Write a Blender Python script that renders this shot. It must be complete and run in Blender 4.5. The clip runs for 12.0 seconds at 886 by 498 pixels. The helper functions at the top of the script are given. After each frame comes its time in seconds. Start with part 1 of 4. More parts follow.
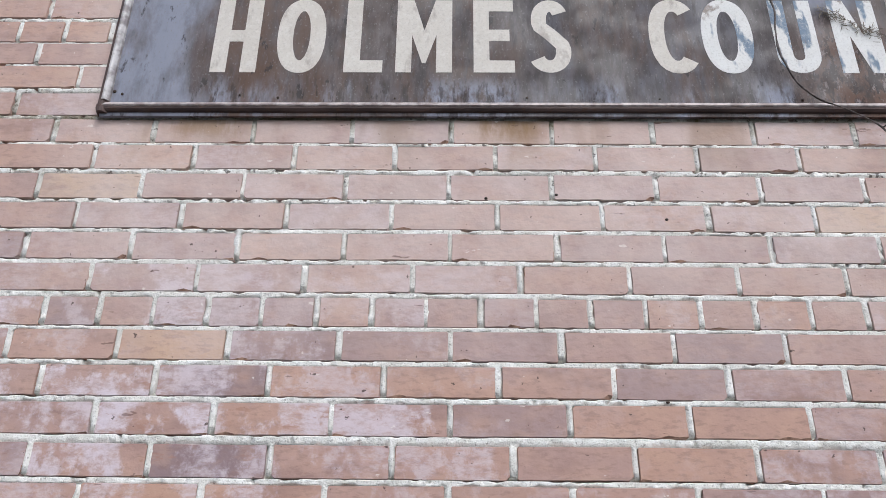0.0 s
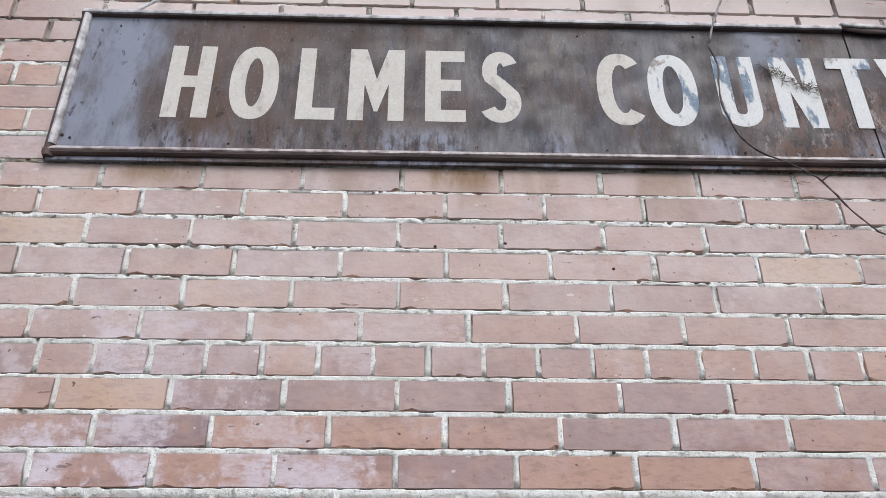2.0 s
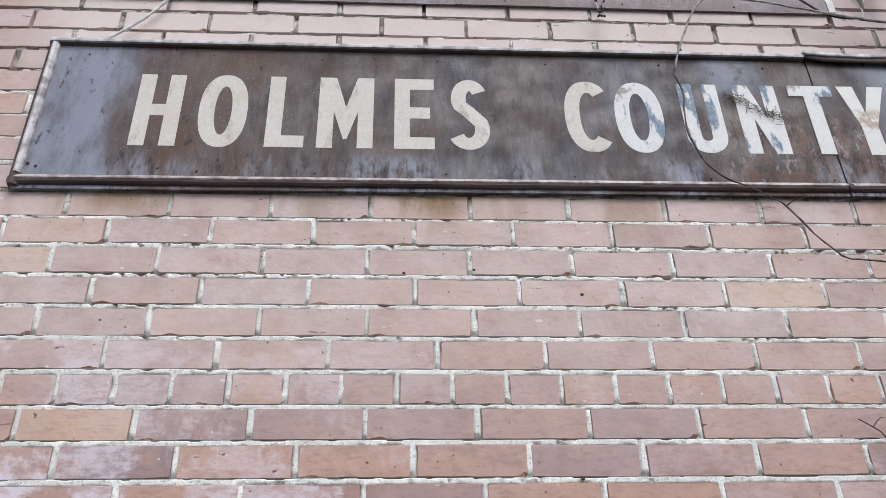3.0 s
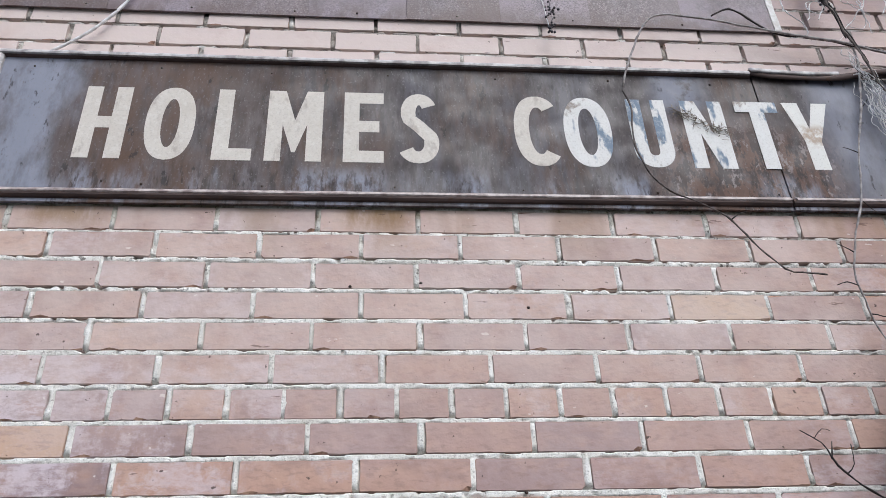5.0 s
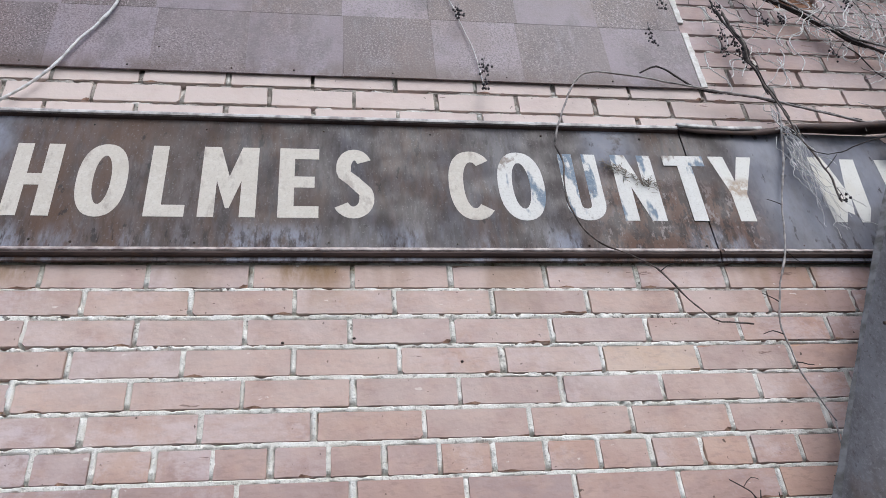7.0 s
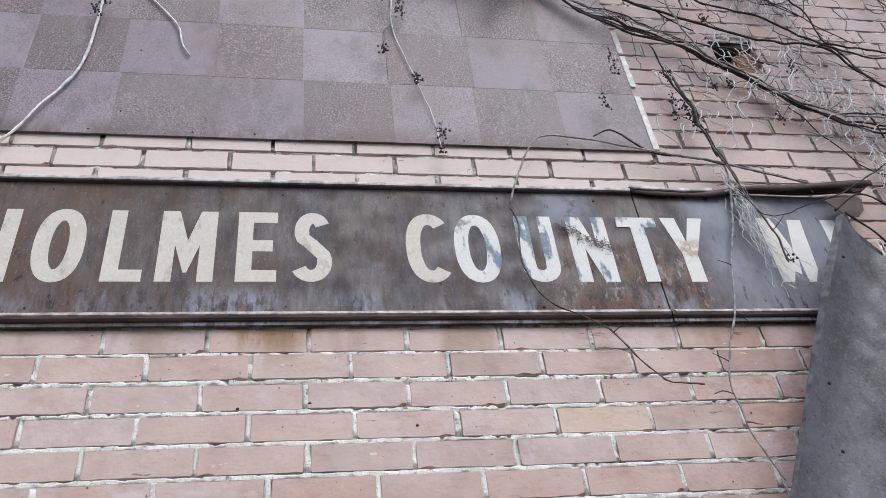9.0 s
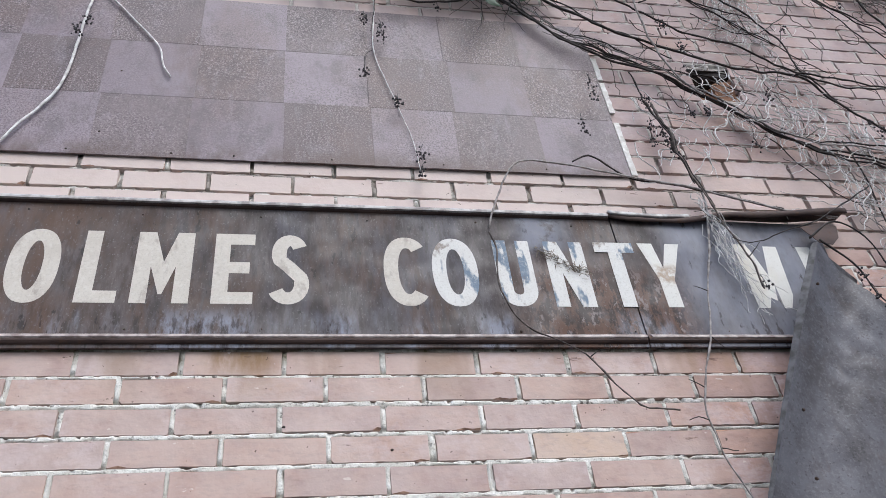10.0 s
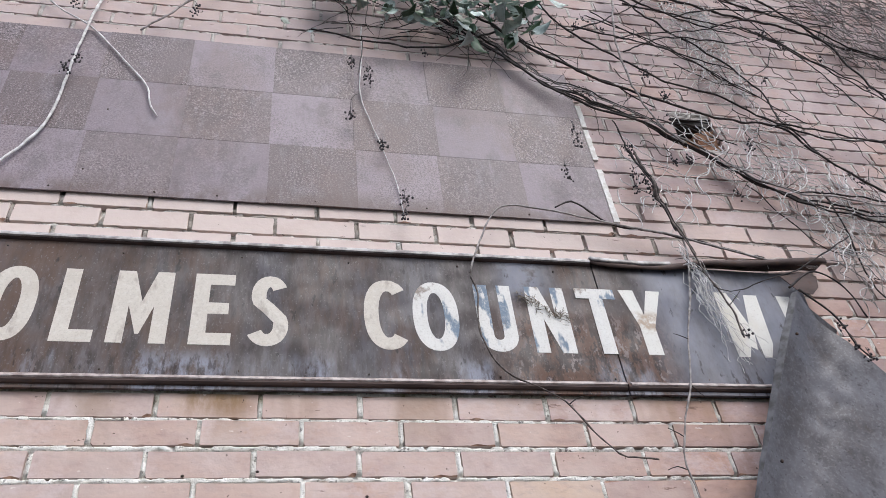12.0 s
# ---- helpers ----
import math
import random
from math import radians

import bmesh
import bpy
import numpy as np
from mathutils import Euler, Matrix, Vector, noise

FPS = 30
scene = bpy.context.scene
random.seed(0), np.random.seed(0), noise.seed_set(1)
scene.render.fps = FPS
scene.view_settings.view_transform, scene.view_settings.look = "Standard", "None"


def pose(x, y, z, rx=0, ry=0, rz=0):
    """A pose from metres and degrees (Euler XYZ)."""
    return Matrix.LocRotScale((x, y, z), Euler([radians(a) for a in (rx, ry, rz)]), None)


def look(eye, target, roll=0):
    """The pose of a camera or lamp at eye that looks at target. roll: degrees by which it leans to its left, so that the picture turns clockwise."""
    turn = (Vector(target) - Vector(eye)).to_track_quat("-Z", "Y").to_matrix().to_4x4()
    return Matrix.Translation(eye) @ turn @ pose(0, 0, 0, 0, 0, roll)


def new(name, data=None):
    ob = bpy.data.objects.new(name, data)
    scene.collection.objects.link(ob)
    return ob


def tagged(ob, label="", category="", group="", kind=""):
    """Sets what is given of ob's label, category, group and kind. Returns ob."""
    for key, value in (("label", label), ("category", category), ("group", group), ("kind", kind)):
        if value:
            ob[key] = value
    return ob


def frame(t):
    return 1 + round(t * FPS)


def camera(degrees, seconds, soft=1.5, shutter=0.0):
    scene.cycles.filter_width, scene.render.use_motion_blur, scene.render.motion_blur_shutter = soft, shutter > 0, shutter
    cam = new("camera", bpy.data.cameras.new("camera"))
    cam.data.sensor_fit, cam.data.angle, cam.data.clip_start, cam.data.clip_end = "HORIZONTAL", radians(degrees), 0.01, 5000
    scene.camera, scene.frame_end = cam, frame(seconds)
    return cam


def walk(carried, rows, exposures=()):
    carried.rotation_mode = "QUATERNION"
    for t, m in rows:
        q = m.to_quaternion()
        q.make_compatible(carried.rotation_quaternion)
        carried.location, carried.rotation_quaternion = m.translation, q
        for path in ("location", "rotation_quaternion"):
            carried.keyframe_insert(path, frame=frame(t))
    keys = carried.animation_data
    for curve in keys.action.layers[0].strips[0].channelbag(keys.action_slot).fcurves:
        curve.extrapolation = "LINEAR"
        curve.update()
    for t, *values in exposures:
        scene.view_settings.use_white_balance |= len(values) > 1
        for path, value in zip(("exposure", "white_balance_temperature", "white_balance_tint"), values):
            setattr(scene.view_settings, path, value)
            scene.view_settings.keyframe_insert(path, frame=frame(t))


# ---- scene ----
cam = camera(56.4, 12.0, soft=0.8)
KELVIN, TINT = 5850, 7.5
PATH = [
    (0, (-0.009, 0.058, 1.646), (-0.032, 1.846, 2.543), 0.7),
    (0.5, (-0.004, 0.057, 1.651), (-0.011, 1.833, 2.571), 0.6),
    (1, (0.002, 0.056, 1.653), (0.018, 1.82, 2.595), 0.5),
    (1.5, (0.012, 0.054, 1.652), (0.05, 1.806, 2.617), 0.2),
    (2, (0.022, 0.053, 1.656), (0.085, 1.791, 2.644), -0.2),
    (2.5, (0.034, 0.051, 1.657), (0.121, 1.77, 2.675), -0.8),
    (3, (0.046, 0.053, 1.654), (0.156, 1.755, 2.699), -1.4),
    (5, (0.102, 0.058, 1.647), (0.276, 1.733, 2.726), -2.6),
    (5.5, (0.116, 0.058, 1.648), (0.318, 1.719, 2.744), -3.2),
    (6, (0.128, 0.054, 1.649), (0.356, 1.696, 2.767), -3.9),
    (6.5, (0.14, 0.049, 1.649), (0.393, 1.669, 2.793), -4.7),
    (7, (0.151, 0.037, 1.651), (0.427, 1.637, 2.819), -5.4),
    (9, (0.187, -0.014, 1.662), (0.524, 1.51, 2.912), -7.3),
    (9.5, (0.195, -0.019, 1.662), (0.549, 1.486, 2.931), -7.7),
    (10, (0.204, -0.019, 1.662), (0.576, 1.465, 2.95), -7.8),
    (10.5, (0.211, -0.022, 1.662), (0.594, 1.444, 2.967), -7.7),
    (11, (0.214, -0.023, 1.664), (0.606, 1.425, 2.987), -7.7),
    (11.5, (0.22, -0.023, 1.664), (0.613, 1.409, 3.004), -7.7),
    (12, (0.223, -0.029, 1.667), (0.617, 1.386, 3.024), -7.8),
]
walk(cam, [(t, look(eye, target, roll)) for t, eye, target, roll in PATH], exposures=[(0, 0.26, KELVIN, TINT), (6, 0.26, KELVIN, TINT), (11.4, 0.35, KELVIN, TINT), (12, 0.36, KELVIN + 150, TINT + 1.5)])

# ---- light: bright overcast day, soft sun high in front of the wall ----
SUN_ELEVATION, SUN_AZIMUTH = 49, 160
world = bpy.data.worlds.new("sky")
scene.world = world
world.use_nodes = True
sky = world.node_tree.nodes.new("ShaderNodeTexSky")
sky.sky_type, sky.sun_disc = "NISHITA", False
sky.sun_elevation, sky.sun_rotation = radians(SUN_ELEVATION), radians(SUN_AZIMUTH)
sky.air_density, sky.dust_density = 1.0, 4.0
world.node_tree.links.new(sky.outputs[0], world.node_tree.nodes["Background"].inputs[0])
world.node_tree.nodes["Background"].inputs[1].default_value = 0.12
sun = new("sun", bpy.data.lights.new("sun", "SUN"))
sun.data.energy, sun.data.angle, sun.data.color = 1.5, radians(40), (1.0, 0.98, 0.96)
az, el = radians(SUN_AZIMUTH), radians(SUN_ELEVATION)
sun.matrix_world = look((4 * math.sin(az) * math.cos(el), 4 * math.cos(az) * math.cos(el), 4 * math.sin(el) + 2), (0, 0, 2))


# ---- materials ----
class Nodes:
    """A short hand for one node material."""

    def __init__(self, name, rough=0.8, metal=0.0):
        self.mat = bpy.data.materials.new(name)
        self.mat.use_nodes = True
        self.tree = self.mat.node_tree
        self.out = self.tree.nodes["Principled BSDF"]
        self.out.inputs["Roughness"].default_value = rough
        self.out.inputs["Metallic"].default_value = metal
        self.place = self.node("ShaderNodeNewGeometry").outputs["Position"]

    def node(self, kind, **values):
        n = self.tree.nodes.new(kind)
        for key, value in values.items():
            setattr(n, key, value)
        return n

    def put(self, value, socket):
        if isinstance(value, bpy.types.NodeSocket):
            self.tree.links.new(value, socket)
        elif isinstance(value, tuple) and len(value) == 3 and socket.type == "RGBA":
            socket.default_value = (*value, 1)
        else:
            socket.default_value = value

    def noise(self, scale, detail=3.0, stretch=None, rough=0.55, shift=0.0):
        where = self.place
        if stretch or shift:
            m = self.node("ShaderNodeMapping")
            self.put(where, m.inputs["Vector"])
            m.inputs["Scale"].default_value = stretch or (1, 1, 1)
            m.inputs["Location"].default_value = (shift, shift * 0.7, shift * 1.3)
            where = m.outputs[0]
        n = self.node("ShaderNodeTexNoise")
        self.put(where, n.inputs["Vector"])
        n.inputs["Scale"].default_value, n.inputs["Detail"].default_value = scale, detail
        n.inputs["Roughness"].default_value = rough
        return n.outputs["Fac"]

    def span(self, value, low, high, to_low=0.0, to_high=1.0):
        n = self.node("ShaderNodeMapRange", interpolation_type="SMOOTHSTEP")
        self.put(value, n.inputs["Value"])
        for key, v in (("From Min", low), ("From Max", high), ("To Min", to_low), ("To Max", to_high)):
            n.inputs[key].default_value = v
        return n.outputs["Result"]

    def maths(self, kind, a, b=0.0):
        n = self.node("ShaderNodeMath", operation=kind)
        self.put(a, n.inputs[0])
        self.put(b, n.inputs[1])
        return n.outputs[0]

    def mix(self, factor, a, b, kind="MIX"):
        n = self.node("ShaderNodeMix", data_type="RGBA", blend_type=kind)
        self.put(factor, n.inputs[0])
        self.put(a, n.inputs[6])
        self.put(b, n.inputs[7])
        return n.outputs[2]

    def ramp(self, factor, stops, constant=False):
        n = self.node("ShaderNodeValToRGB")
        ramp = n.color_ramp
        ramp.interpolation = "CONSTANT" if constant else "LINEAR"
        while len(ramp.elements) < len(stops):
            ramp.elements.new(1.0)
        for e, (at, colour) in zip(ramp.elements, stops):
            e.position, e.color = at, (*colour, 1)
        self.put(factor, n.inputs[0])
        return n.outputs[0]

    def axes(self):
        n = self.node("ShaderNodeSeparateXYZ")
        self.put(self.place, n.inputs[0])
        return n.outputs

    def done(self, colour, bump=(), rough=None):
        self.put(colour, self.out.inputs["Base Color"])
        normal = None
        for height, strength, distance in bump:
            n = self.node("ShaderNodeBump")
            n.inputs["Strength"].default_value, n.inputs["Distance"].default_value = strength, distance
            self.put(height, n.inputs["Height"])
            if normal:
                self.put(normal, n.inputs["Normal"])
            normal = n.outputs[0]
        if normal:
            self.put(normal, self.out.inputs["Normal"])
        if rough is not None:
            self.put(rough, self.out.inputs["Roughness"])
        return self.mat


def brick_material(name, per_island):
    n = Nodes(name, 0.86)
    if per_island:
        pick = n.node("ShaderNodeNewGeometry").outputs["Random Per Island"]
        tone, lime = n.maths("ADD", n.maths("MULTIPLY", pick, 0.62), 0.30), n.span(n.maths("FRACT", n.maths("MULTIPLY", pick, 7.31)), 0.5, 1.0, 0.0, 0.4)
    else:
        own = n.node("ShaderNodeObjectInfo")
        pick = own.outputs["Random"]
        split = n.node("ShaderNodeSeparateColor")
        n.put(own.outputs["Color"], split.inputs[0])
        tone, lime = split.outputs[0], split.outputs[1]
    x, y, z = n.axes()
    # kiln tone: ochre, orange, red, mauve, burnt purple
    base = n.ramp(tone, [(0.0, (0.58, 0.415, 0.260)), (0.14, (0.51, 0.312, 0.222)), (0.32, (0.47, 0.295, 0.228)), (0.55, (0.43, 0.280, 0.236)), (0.78, (0.36, 0.252, 0.238)), (1.0, (0.245, 0.172, 0.178))])
    base = n.mix(n.span(n.noise(6, 4, None, 0.5), 0.35, 0.68, 0.0, 0.35), base, (0.40, 0.255, 0.22))
    base = n.mix(n.span(n.noise(16, 5, (1, 1, 1.5), 0.6, 2.0), 0.42, 0.70, 0.0, 0.40), base, (0.53, 0.34, 0.25))
    base = n.mix(n.span(n.noise(11, 5, (0.6, 1, 1.6), 0.6, 15.0), 0.50, 0.68, 0.0, 0.50), base, (0.27, 0.165, 0.145))
    base = n.mix(n.span(n.noise(85, 6, (0.5, 1, 1.4), 0.68, 35.0), 0.50, 0.64, 0.0, 0.42), base, (0.25, 0.155, 0.135))
    # lime bloom: lavender-white smears with broken, brushed edges
    smear = n.maths("MULTIPLY", n.span(n.noise(9, 7, (1, 1, 0.8), 0.68, 3.1), 0.44, 0.54), n.span(n.noise(42, 7, (0.55, 1, 1.2), 0.72, 1.0), 0.36, 0.60, 0.15, 1.0))
    base = n.mix(n.maths("MULTIPLY", smear, lime), base, (0.64, 0.555, 0.590))
    rub = n.maths("MULTIPLY", n.span(n.noise(34, 5, (0.5, 1, 1.4), 0.65, 51.0), 0.57, 0.63), n.span(n.noise(7, 3, None, 0.5, 52.0), 0.45, 0.6))
    base = n.mix(n.maths("MULTIPLY", rub, n.maths("ADD", 0.12, n.maths("MULTIPLY", lime, 0.5))), base, (0.36, 0.19, 0.13))
    # mortar smeared over the faces, with glare and corner falloff put into its colour
    # shade beside the loose sheet, put into the colour as a thinner pale coat
    sheet_shade = n.span(x, 1.30, 1.02, 0.15, 1.0)
    bare = n.span(x, -0.98, -0.72, 0.25, 1.0)
    film_haze = n.maths("MULTIPLY", n.span(z, 2.02, 2.46), n.span(n.noise(10, 5, None, 0.6, 12.0), 0.3, 0.65, 0.45, 1.0))
    film_haze = n.maths("ADD", n.maths("MULTIPLY", n.maths("MULTIPLY", film_haze, sheet_shade), 0.58), n.maths("MULTIPLY", n.maths("MULTIPLY", n.span(z, 2.98, 3.15), n.span(z, 3.52, 3.28)), 0.54))
    base = n.mix(n.maths("MULTIPLY", film_haze, bare), base, (0.66, 0.555, 0.510))
    # greyer upper wall: the sky's sheen on the bricks put into their colour
    base = n.mix(n.maths("MULTIPLY", n.span(z, 3.2, 3.6), n.span(n.noise(8, 6, None, 0.65, 40.0), 0.3, 0.65, 0.25, 0.68)), base, (0.50, 0.420, 0.420))
    # rust and ochre run-off below the sign
    under = n.maths("MULTIPLY", n.span(z, 2.63, 2.69), n.span(z, 2.76, 2.72))
    drip = n.maths("MAXIMUM", n.maths("MULTIPLY", n.span(x, 0.01, 0.07), n.span(x, 0.22, 0.14)), n.maths("MULTIPLY", n.maths("MULTIPLY", n.span(x, -0.66, -0.60), n.span(x, -0.42, -0.50)), 0.8))
    drip = n.maths("MULTIPLY", n.maths("MULTIPLY", drip, under), n.span(n.noise(25, 6, (1, 1, 0.3), 0.7), 0.3, 0.6, 0.2, 0.85))
    base = n.mix(drip, base, (0.27, 0.165, 0.075))
    run = n.maths("MULTIPLY", n.span(n.noise(5.5, 4, (1.0, 1, 0.25), 0.6, 5.0), 0.52, 0.66), n.maths("MULTIPLY", n.span(z, 2.53, 2.70), n.span(z, 2.76, 2.72)))
    base = n.mix(n.maths("MULTIPLY", run, 0.45), base, (0.25, 0.155, 0.075))
    # small dark pits, nicks and pale flecks
    base = n.mix(n.span(n.noise(75, 3, None, 0.5, 4.0), 0.72, 0.74, 0.0, 0.85), base, (0.07, 0.045, 0.036))
    base = n.mix(n.span(n.noise(24, 4, (0.45, 1, 2.0), 0.55, 7.0), 0.71, 0.73, 0.0, 0.65), base, (0.13, 0.07, 0.055))
    base = n.mix(n.span(n.noise(58, 3, (0.7, 1, 1.2), 0.5, 33.0), 0.735, 0.75, 0.0, 0.7), base, (0.72, 0.66, 0.61))
    return n.done(base, [(n.noise(14, 4), 0.45, 0.006), (n.noise(120, 4, None, 0.6), 0.28, 0.0015)])


def mortar_material():
    n = Nodes("mortar", 0.95)
    x, y, z = n.axes()
    base = n.mix(n.span(n.noise(35, 5, None, 0.65), 0.35, 0.65), (0.70, 0.675, 0.615), (0.87, 0.85, 0.80))
    base = n.mix(n.span(n.noise(6, 4), 0.48, 0.72, 0.0, 0.5), base, (0.53, 0.505, 0.44))
    base = n.mix(n.span(n.noise(150, 4, None, 0.6, 2.0), 0.60, 0.68, 0.0, 0.6), base, (0.24, 0.21, 0.175))
    pits = n.maths("MULTIPLY", n.span(n.noise(55, 6, None, 0.7, 6.6), 0.58, 0.64), n.maths("ADD", 0.30, n.maths("MULTIPLY", n.span(z, 2.35, 2.6), 0.6)))
    base = n.mix(pits, base, (0.10, 0.085, 0.07))
    moss = n.maths("MULTIPLY", n.span(x, 0.6, 1.1), n.span(n.noise(16, 6, None, 0.7, 8.8), 0.5, 0.64, 0.0, 0.65))
    base = n.mix(moss, base, (0.22, 0.225, 0.18))
    # patchy olive-brown darkening of the joints just below the sign
    under_sign = n.maths("MULTIPLY", n.span(z, 2.655, 2.70), n.span(n.noise(9, 6, (1, 1, 0.6), 0.7, 18.0), 0.38, 0.6, 0.1, 0.85))
    base = n.mix(n.maths("MULTIPLY", under_sign, n.span(z, 2.80, 2.76)), base, (0.17, 0.14, 0.075))
    # the old, unpointed bedding higher up is greyer; so are joints beside the sheet
    old = n.maths("MAXIMUM", n.span(z, 3.30, 3.60), n.maths("MULTIPLY", n.span(x, 0.85, 1.15), 0.6))
    base = n.mix(n.maths("MULTIPLY", old, 0.65), base, (0.42, 0.375, 0.355))
    # patchy darker joints between the sign and the panel
    dark_joints = n.maths("MULTIPLY", n.maths("MULTIPLY", n.span(z, 2.98, 3.10), n.span(z, 3.60, 3.40)), n.span(n.noise(11, 5, None, 0.6, 28.0), 0.36, 0.56, 0.05, 0.75))
    base = n.mix(dark_joints, base, (0.19, 0.15, 0.12))
    return n.done(base, [(n.noise(60, 6, None, 0.65), 0.9, 0.005), (n.noise(300, 4), 0.5, 0.002)])


def sign_metal():
    n = Nodes("weathered_sign_metal", 0.66)
    n.out.inputs["Specular IOR Level"].default_value = 0.4
    x, y, z = n.axes()
    base = n.mix(n.span(n.noise(15, 10, (1, 1, 0.32), 0.72), 0.34, 0.66), (0.058, 0.046, 0.043), (0.122, 0.104, 0.104))
    base = n.mix(n.span(n.noise(4.5, 5, (1.3, 1, 0.35), 0.6, 14.0), 0.46, 0.64, 0.0, 0.5), base, (0.105, 0.105, 0.130))
    base = n.mix(n.span(n.noise(75, 6, (1, 1, 0.22), 0.68, 34.0), 0.48, 0.60, 0.0, 0.55), base, (0.044, 0.035, 0.033))
    base = n.mix(n.span(n.noise(28, 7, (1, 1, 0.4), 0.68, 24.0), 0.50, 0.66, 0.0, 0.5), base, (0.050, 0.040, 0.040))
    # brown rust, washed downward
    rust = n.maths("MULTIPLY", n.span(n.noise(3.2, 6, (1, 1, 0.5), 0.62, 11.3), 0.46, 0.6), n.span(n.noise(30, 7, (1, 1, 0.25), 0.7), 0.38, 0.58))
    left = n.maths("MULTIPLY", n.span(x, -0.64, -0.54), n.span(x, -0.05, -0.35))
    left = n.maths("MULTIPLY", left, n.span(n.noise(12, 8, (1, 1, 0.35), 0.68, 8.0), 0.32, 0.6))
    base = n.mix(n.maths("MAXIMUM", n.maths("MULTIPLY", rust, 0.5), n.maths("MULTIPLY", left, 0.75)), base, (0.112, 0.062, 0.038))
    # flaking rust round the seam: orange-brown beds, dark scabs and grey chips
    near = n.maths("MULTIPLY", n.span(x, 0.68, 0.88), n.span(x, 1.28, 1.16))
    near = n.maths("MULTIPLY", near, n.span(n.maths("ADD", z, n.maths("MULTIPLY", x, 0.10)), 3.13, 2.98))
    bed = n.maths("MULTIPLY", near, n.span(n.noise(13, 8, (1, 1, 0.55), 0.7, 4.0), 0.36, 0.50))
    base = n.mix(bed, base, (0.118, 0.066, 0.046))
    scab = n.maths("MULTIPLY", near, n.span(n.noise(48, 7, (1, 1, 0.45), 0.7, 41.0), 0.50, 0.56))
    base = n.mix(n.maths("MULTIPLY", scab, 0.9), base, (0.034, 0.022, 0.019))
    chip = n.maths("MULTIPLY", near, n.span(n.noise(40, 7, (1, 1, 0.5), 0.7, 44.0), 0.57, 0.61))
    base = n.mix(n.maths("MULTIPLY", chip, 0.85), base, (0.245, 0.200, 0.190))
    # chalky blue-grey bloom: at the closed end, in runs along the foot, past the seam
    edge = n.maths("ADD", x, n.span(n.noise(6, 6, (1, 1, 0.5), 0.6, 20.0), 0.3, 0.7, -0.08, 0.08))
    chalk = n.maths("MULTIPLY", n.span(edge, -0.50, -0.66), n.span(n.noise(14, 8, (1, 1, 0.4), 0.68, 2.0), 0.34, 0.60, 0.30, 1.0))
    foot = n.maths("MULTIPLY", n.span(z, 2.84, 2.765), n.span(n.noise(8, 6, (1, 1, 0.25), 0.62, 6.0), 0.46, 0.62))
    spill = n.maths("MULTIPLY", n.maths("MULTIPLY", n.span(x, -0.06, -0.01), n.span(x, 0.15, 0.11)), n.span(z, 2.83, 2.775))
    foot = n.maths("MULTIPLY", n.maths("MAXIMUM", foot, spill), n.span(n.noise(40, 6, (1, 1, 0.4), 0.7, 9.0), 0.34, 0.6))
    high = n.maths("MULTIPLY", n.span(x, 1.14, 1.28), n.span(n.noise(7, 8, (1, 1, 0.6), 0.66, 1.0), 0.30, 0.62, 0.25, 1.0))
    patch = n.maths("MULTIPLY", n.maths("MULTIPLY", n.span(x, 0.78, 0.83), n.span(x, 0.97, 0.88)), n.maths("MULTIPLY", n.span(z, 2.99, 3.05), n.span(n.noise(16, 6, None, 0.65, 27.0), 0.36, 0.52)))
    chalk = n.maths("MAXIMUM", n.maths("MAXIMUM", n.maths("MULTIPLY", chalk, 0.85), n.maths("MULTIPLY", patch, 0.6)), n.maths("MAXIMUM", n.maths("MULTIPLY", foot, 0.8), n.maths("MULTIPLY", high, 0.60)))
    base = n.mix(chalk, base, (0.270, 0.285, 0.350))
    # dark pocks and drips towards the foot
    base = n.mix(n.span(n.noise(36, 6, (1, 1, 0.4), 0.65, 3.0), 0.60, 0.66, 0.0, 0.75), base, (0.026, 0.021, 0.021))
    low = n.maths("MULTIPLY", n.span(z, 2.86, 2.765), n.maths("MULTIPLY", n.span(n.noise(46, 6, (1, 1, 0.22), 0.65, 17.0), 0.53, 0.6), n.span(n.noise(4, 3, (1, 1, 0.2), 0.5, 19.0), 0.42, 0.56)))
    base = n.mix(n.maths("MULTIPLY", low, 0.75), base, (0.030, 0.020, 0.018))
    base = n.mix(n.span(n.noise(190, 4, (1, 1, 0.7)), 0.60, 0.68, 0.0, 0.45), base, (0.20, 0.185, 0.185))
    return n.done(base, [(n.noise(60, 6, (1, 1, 0.5), 0.68), 0.3, 0.002), (n.noise(6, 2), 0.15, 0.02)], n.span(n.noise(16, 5), 0.3, 0.7, 0.48, 0.8))


